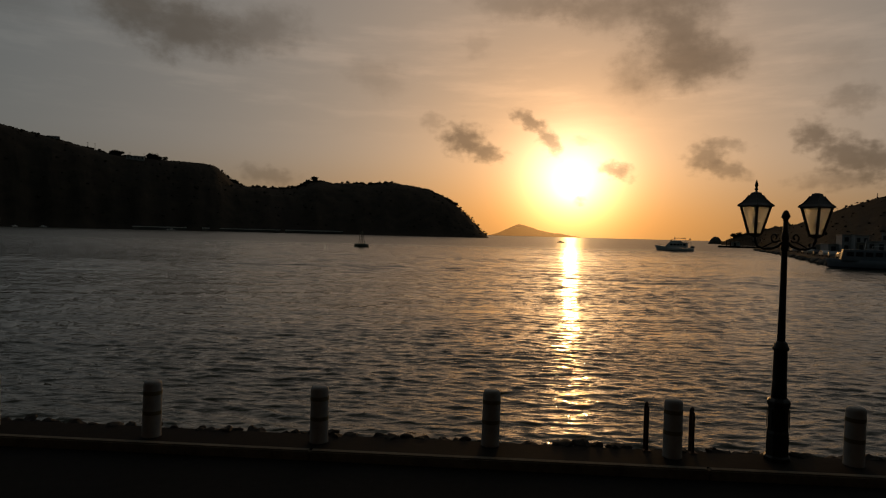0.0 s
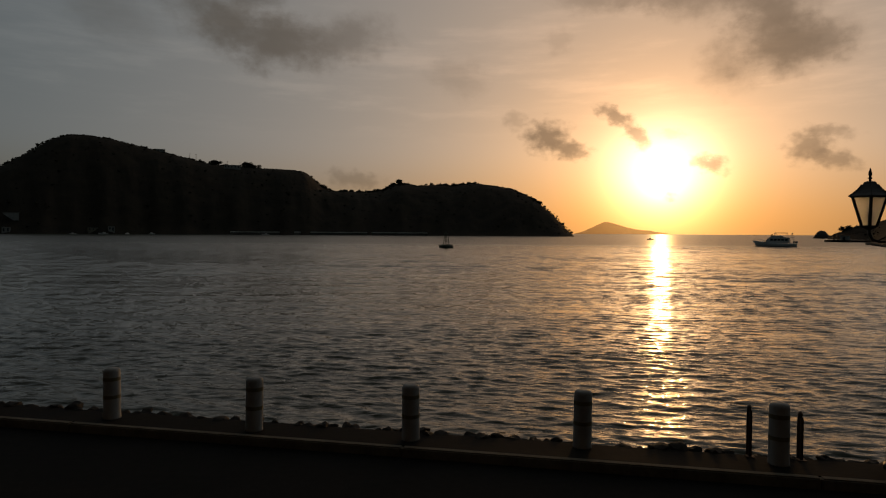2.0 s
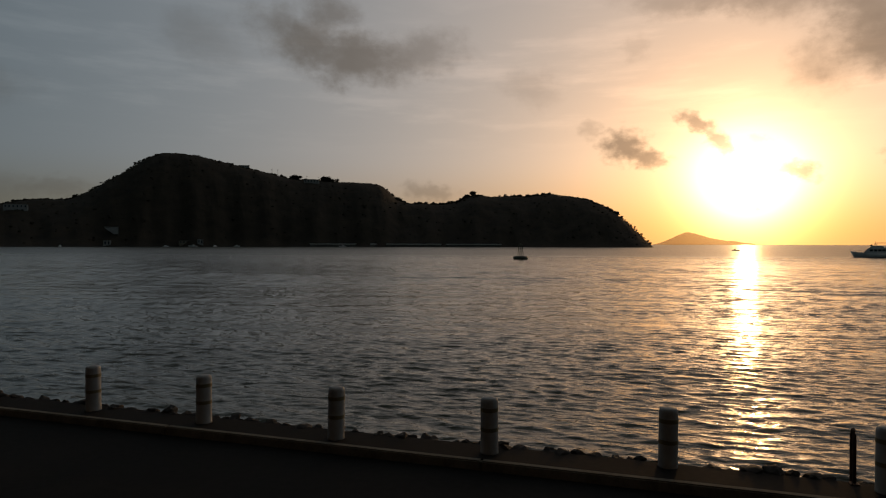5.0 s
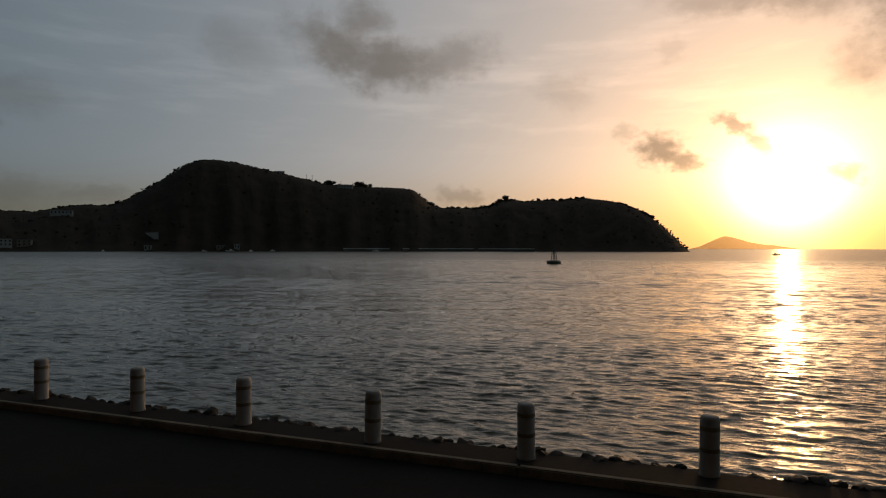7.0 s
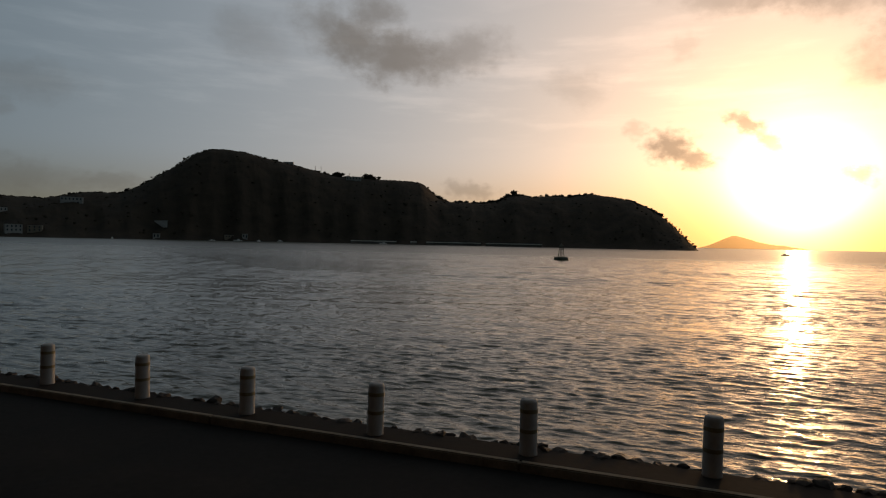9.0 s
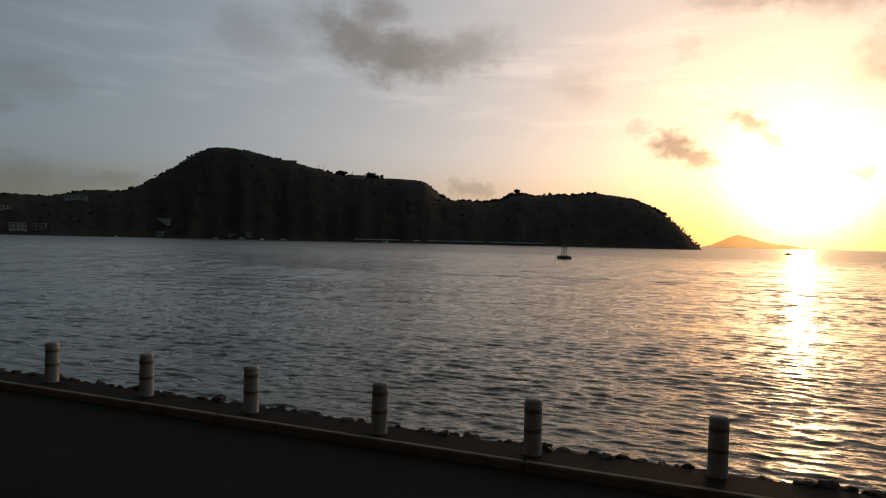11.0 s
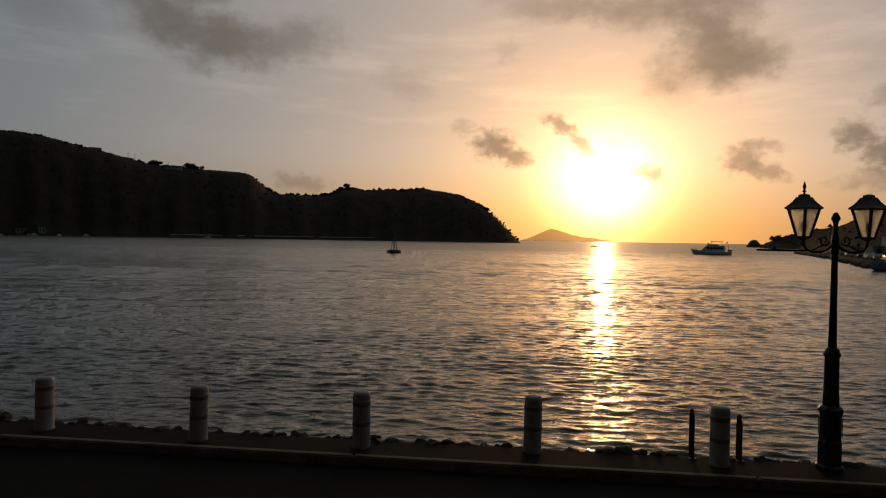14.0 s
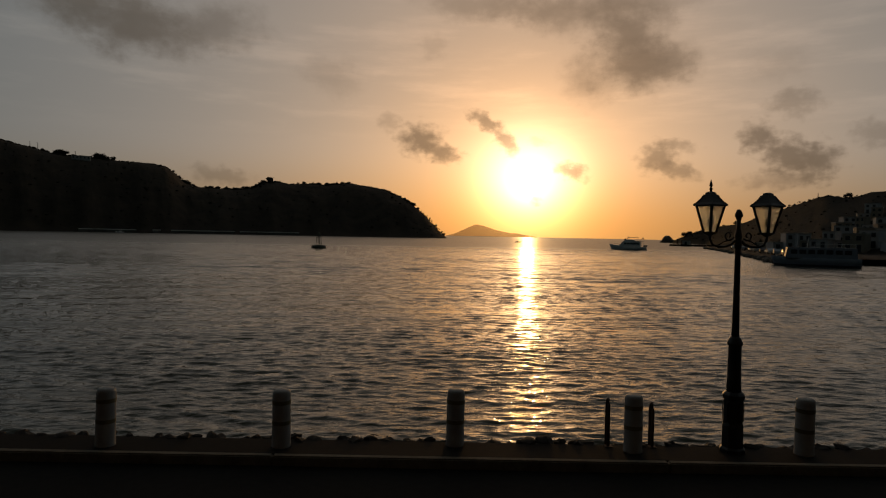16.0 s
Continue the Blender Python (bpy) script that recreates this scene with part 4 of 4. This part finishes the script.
def tour_boat():
    """A motor vessel under way, bow towards its -x."""
    head = Vector((-0.86, 0.51, 0))
    t = thing("tour_boat", Matrix.Translation((102.4, 220.6, SEA)) @ pose(0, 0, 0, 0, 0, math.degrees(math.atan2(-head.y, -head.x))) @ Matrix.Diagonal((0.73, 0.75, 0.92, 1)), "white motor tour boat under way on the bay", "boat")
    part("hull", hull(bmesh.new(), 16.2, 4.6, 1.2, 0.8, 24, 0.95, reach=0.13), M_HULL, t, smooth=True)
    part("boot_stripe", hull(bmesh.new(), 16.0, 4.66, 0.2, 0.6, 24, 0.03), M_HULLD, t, "dark waterline stripe", smooth=True)
    part("saloon", cabin(bmesh.new(), -5.2, 5.2, 3.7, 1.3, 3.3, 2.0, 0.2), M_HULL, t)
    for i in range(5):
        x = -2.6 + i * 1.5
        for s in (1, -1):
            part("window", box(bmesh.new(), x, x + 1.15, s * 1.80 - 0.03, s * 1.80 + 0.03, 2.15, 2.85, 0.02), M_PANE, t)
    part("windscreen", box(bmesh.new(), -0.04, 0.04, -1.5, 1.5, 0, 1.3, 0.02, Matrix.Translation((-4.62, 0, 1.95)) @ pose(0, 0, 0, 0, 45, 0)), M_PANE, t)
    part("flybridge", cabin(bmesh.new(), -3.0, 2.6, 3.2, 3.25, 4.0, 0.9, 0.3), M_HULL, t)
    part("canopy", box(bmesh.new(), 1.2, 7.0, -1.8, 1.8, 3.30, 3.42, 0.04), M_CANVAS, t, "flat canopy over the aft deck")
    for x in (5.4, 6.8):
        for s in (1, -1):
            part("canopy_post", tube(bmesh.new(), [(x, s * 1.7, 1.3), (x, s * 1.7, 3.32)], 0.05, 6), M_HULL, t)
    part("fly_screen", cabin(bmesh.new(), -2.7, -1.9, 2.9, 3.95, 4.5, 0.5, 0.1), M_PANE, t)
    part("sun_top", box(bmesh.new(), -0.6, 4.4, -1.55, 1.55, 5.0, 5.12, 0.04), M_CANVAS, t, "flat grey sun top over the upper deck")
    for x in (-0.3, 4.1):
        for s in (1, -1):
            part("top_post", tube(bmesh.new(), [(x, s * 1.45, 3.6), (x, s * 1.45, 5.02)], 0.05, 6), M_HULL, t)
    part("upper_rail", tube(bmesh.new(), [(4.6, -1.5, 3.42), (4.6, -1.5, 4.2), (6.8, -1.5, 4.2), (6.8, 1.5, 4.2), (4.6, 1.5, 4.2), (4.6, 1.5, 3.42)], 0.04, 6), M_HULL, t)
    part("radar_arch", tube(bmesh.new(), [(-1.2, -1.4, 3.9), (-0.9, -1.2, 4.9), (-0.9, 0, 5.1), (-0.9, 1.2, 4.9), (-1.2, 1.4, 3.9)], 0.09, 6), M_HULL, t)
    part("mast", tube(bmesh.new(), [(-0.9, 0, 5.0), (-0.8, 0, 5.8)], 0.06, 6), M_HULL, t)
    part("awning_rail", tube(bmesh.new(), [(-0.9, 0, 5.0), (4.0, 0, 4.95)], 0.06, 6), M_HULL, t)
    part("flagstaff", tube(bmesh.new(), [(5.4, 0, 3.4), (6.2, 0, 5.1)], 0.045, 6), M_HULL, t)
    part("flag", box(bmesh.new(), 5.9, 6.6, -0.015, 0.015, 4.5, 4.95, 0.004), M_HULLD, t)
    rail = [(-9.2 + 0.9 * i, 1.9 * min(1, (i + 0.4) / 5), 2.75 - 0.12 * i) for i in range(7)]
    for s in (1, -1):
        part("bow_rail", tube(bmesh.new(), [(x, y * s, z) for x, y, z in rail], 0.03, 5), M_HULL, t)
    part("stern_box", box(bmesh.new(), 6.6, 8.4, -1.7, 1.7, 1.3, 2.0, 0.1), M_CANVAS, t)


def moored_ferry():
    p = polar(39.0, 126, SEA)
    t = thing("moored_ferry", Matrix.Translation(p) @ pose(0, 0, 0, 0, 0, -39 + 6), "blue-grey passenger ferry moored along the harbour quay", "boat")
    part("hull", hull(bmesh.new(), 12.6, 4.4, 1.4, 0.7, 24, 0.3), M_FERRY, t, smooth=True)
    part("boot_stripe", hull(bmesh.new(), 12.5, 4.46, 0.35, 0.5, 24, 0.03), M_HULLD, t, "dark waterline stripe", smooth=True)
    part("saloon", cabin(bmesh.new(), -4.9, 5.7, 3.8, 1.35, 3.2, 0.35, 0.1), M_FERRY, t)
    for i in range(7):
        x = -4.1 + i * 1.32
        for s in (1, -1):
            part("window", box(bmesh.new(), x, x + 1.0, s * 1.85 - 0.03, s * 1.85 + 0.03, 2.1, 2.8, 0.02), M_PANE, t)
    part("top_rail", tube(bmesh.new(), [(-0.6, -1.6, 3.8), (3, -1.6, 3.8), (5.4, -1.6, 3.8)], 0.03, 5), M_HULL, t)
    for x in (-0.6, 1.4, 3.4, 5.4):
        part("rail_post", tube(bmesh.new(), [(x, -1.6, 3.15), (x, -1.6, 3.8)], 0.025, 5), M_HULL, t)
    part("mast", tube(bmesh.new(), [(-1.5, 0, 3.1), (-1.3, 0, 4.9)], 0.05, 6), M_HULL, t)


def small_boat(m, length, label, cab=True):
    t = thing("small_boat", m, label, "boat", "small boats")
    part("hull", hull(bmesh.new(), length, length * 0.32, length * 0.11, 0.3, 16, length * 0.07), M_HULL, t, smooth=True)
    if cab:
        part("cabin", cabin(bmesh.new(), -length * 0.12, length * 0.22, length * 0.2, length * 0.10, length * 0.27, length * 0.06, 0.05), M_HULL, t)
        part("mast", tube(bmesh.new(), [(0, 0, length * 0.25), (0, 0, length * 0.5)], 0.05, 5), M_RUST, t)
    part("gunwale", tube(bmesh.new(), [(-length * 0.4, length * 0.1, length * 0.13), (0, length * 0.165, length * 0.115), (length * 0.45, length * 0.15, length * 0.115)], 0.04, 5), M_HULLD, t)
    return t


tour_boat()
moored_ferry()
small_boat(Matrix.Translation(polar(15.25, 440, SEA)) @ pose(0, 0, 0, 0, 0, 160), 4.6, "small dark fishing boat on the open bay")
for i, (a, r, L0) in enumerate([(-30.9, 752, 9), (-29.2, 750, 7), (-27.4, 752, 8), (-33.0, 750, 6), (-40.5, 748, 7), (-18.4, 752, 8)]):
    small_boat(Matrix.Translation(polar(a, r, SEA)) @ pose(0, 0, 0, 0, 0, 20 + 70 * i), L0, "small white boat moored off the far shore")


# ---- navigation buoy ----
def buoy():
    t = thing("navigation_buoy", Matrix.Translation(polar(-2.5, 168, SEA)) @ Matrix.Scale(1.18, 4), "dark navigation buoy with an open lattice tower", "buoy")
    part("float", lathe(bmesh.new(), [(1.1, -0.5), (1.5, -0.1), (1.62, 0.15), (1.6, 0.5), (1.35, 0.72), (0.9, 0.82)], 20), M_BUOY, t, smooth=True)
    legs = [(0.62 * math.cos(a), 0.62 * math.sin(a)) for a in (0.3, 0.3 + math.pi / 2, 0.3 + math.pi, 0.3 + 1.5 * math.pi)]
    for x, y in legs:
        part("leg", tube(bmesh.new(), [(x, y, 0.78), (x * 0.62, y * 0.62, 3.2)], 0.07, 6), M_BUOY, t)
    for z, k in ((1.6, 0.87), (2.4, 0.74)):
        part("brace", tube(bmesh.new(), [(x * k, y * k, z) for x, y in legs + legs[:1]], 0.04, 5), M_BUOY, t)
    part("platform", lathe(bmesh.new(), [(0.42, 3.16), (0.45, 3.2), (0.45, 3.27), (0.4, 3.3)], 12), M_BUOY, t)
    part("lantern", lathe(bmesh.new(), [(0.12, 3.29), (0.14, 3.35), (0.13, 3.55), (0.05, 3.62)], 10), M_BUOY, t)


buoy()


# ---- harbour mole and jetty ----
MOLE = [(174, 291), (148, 239), (122.5, 187.3), (104, 153), (86, 119.5), (82, 111)]


def mole_at(u):
    q = u * (len(MOLE) - 1)
    i = min(int(q), len(MOLE) - 2)
    a, b = Vector((*MOLE[i], 0)), Vector((*MOLE[i + 1], 0))
    return a.lerp(b, q - i), (b - a).normalized()


def build_mole():
    P = []
    for off, z in ((-0.8, -1.6), (0.0, 0.15), (0.3, 0.35), (9, 0.4), (40, 0.5)):
        P.append([])
        for i in range(41):
            p, d = mole_at(i / 40)
            nrm = Vector((-d.y, d.x, 0))
            nrm = nrm if nrm.x > 0 else -nrm
            w = 0.25 * noise.noise(p * 0.3)
            P[-1].append((p + nrm * (off + w) + Vector((0, 0, z)))[:])
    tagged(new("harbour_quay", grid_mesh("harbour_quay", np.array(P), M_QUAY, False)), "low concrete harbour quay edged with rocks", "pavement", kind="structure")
    rng = random.Random(3)
    for i in range(90):
        p, d = mole_at(rng.random() ** 0.8)
        s = rng.uniform(0.4, 0.9)
        rock("boulder", Matrix.Translation(p + Vector((rng.uniform(-0.9, 0.3), rng.uniform(-0.6, 0.6), SEA + 0.25))) @ pose(0, 0, 0, 0, 0, rng.uniform(0, 360)), (s * 1.3, s, s * 0.8), i, "rough boulder at the foot of the harbour quay")["group"] = "quay boulders"
    # the long flat jetty further out
    a, b = polar(28.25, 428, 0), polar(32.2, 420, 0)
    mid, d = (a + b) / 2, (b - a).normalized()
    m = Matrix.Translation(mid) @ pose(0, 0, 0, 0, 0, math.degrees(math.atan2(d.y, d.x)))
    half = (b - a).length / 2
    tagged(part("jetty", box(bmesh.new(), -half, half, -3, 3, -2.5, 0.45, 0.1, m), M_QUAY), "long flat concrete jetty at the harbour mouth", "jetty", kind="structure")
    hut = house(m @ Vector((-half + 9.5, 0, 0.45)), math.degrees(math.atan2(d.y, d.x)), 4.2, 3, 2.2, 1, "small hut on the jetty", None, 1, 1, "jetty huts", "hut")
    for x in (-half + 4.0, -half + 6.4):
        t = thing("beacon_post", m @ Matrix.Translation((x, 0, 0.45)), "dark beacon post on the jetty", "post", "jetty beacons")
        part("pole", tube(bmesh.new(), [(0, 0, 0), (0, 0, 2.2)], 0.22, 8), M_RUST, t)
        part("light", lathe(bmesh.new(), [(0.3, 2.2), (0.36, 2.3), (0.36, 2.6), (0.1, 2.8)], 8), M_IRON, t)


build_mole()


def car(m, paint, label):
    t = thing("car", m, label, "car", "cars on the harbour quay")
    bm = bmesh.new()
    side = [(-2.05, 0.35), (-2.1, 0.7), (-1.2, 0.9), (-0.55, 1.4), (0.9, 1.43), (1.65, 0.98), (2.05, 0.9), (2.1, 0.38)]
    va, vb = [bm.verts.new((x, -0.82, z)) for x, z in side], [bm.verts.new((x, 0.82, z)) for x, z in side]
    bm.faces.new(va), bm.faces.new(vb[::-1])
    for i in range(len(side)):
        bm.faces.new((va[i], va[(i + 1) % 8], vb[(i + 1) % 8], vb[i]))
    bmesh.ops.bevel(bm, geom=list(bm.edges), offset=0.05, segments=2, affect="EDGES")
    part("body", bm, paint, t)
    for s in (1, -1):
        part("side_window", box(bmesh.new(), -0.75, 1.2, s * 0.825 - 0.004, s * 0.825 + 0.004, 0.95, 1.33, 0.003), M_PANE, t)
        for x in (-1.3, 1.3):
            bm = lathe(bmesh.new(), [(0.32, -0.1), (0.32, 0.1)], 14)
            bmesh.ops.transform(bm, matrix=Matrix.Translation((x, s * 0.76, 0.32)) @ pose(0, 0, 0, 90, 0, 0), verts=bm.verts)
            part("wheel", bm, M_TYRE, t)
    return t


rng_c = random.Random(8)
for i in range(11):
    p, d = mole_at(0.30 + i * 0.062)
    nrm = Vector((-d.y, d.x, 0))
    nrm = nrm if nrm.x > 0 else -nrm
    car(Matrix.Translation(p + nrm * 3.2 + Vector((0, 0, 0.37))) @ pose(0, 0, 0, 0, 0, math.degrees(math.atan2(d.y, d.x)) + rng_c.uniform(-6, 6)), M_CAR[i % 3], ("white", "silver", "dark")[i % 3] + " car parked along the harbour quay")


# ---- rough stones along the outer edge of the quay strip ----
def edge_stones():
    rng = random.Random(17)
    meshes = []
    for k in range(6):
        bm = bmesh.new()
        bmesh.ops.create_icosphere(bm, subdivisions=2, radius=1.0)
        for v in bm.verts:
            v.co *= 1 + 0.45 * noise.noise(v.co * 1.4 + Vector((k * 7.1, 0, 0))) + 0.15 * noise.noise(v.co * 4 + Vector((0, k * 3.3, 0)))
        meshes.append(mesh_of("stone", bm, M_STONE))
    quay = bpy.data.objects["pavement"]
    x = -22.0
    while x < 12.5:
        w = rng.uniform(0.05, 0.19)
        ob = new("stone", meshes[rng.randrange(6)])
        ob.parent = quay
        ob.matrix_basis = QM @ Matrix.Translation((x, 0.36 + rng.uniform(-0.07, 0.13), -0.05 + rng.uniform(-0.08, 0.03))) @ pose(0, 0, 0, rng.uniform(-25, 25), rng.uniform(-25, 25), rng.uniform(0, 360)) @ Matrix.Diagonal((w, w * rng.uniform(0.6, 1.0), w * rng.uniform(0.35, 0.7), 1))
        x += w * rng.uniform(0.7, 1.5)


edge_stones()
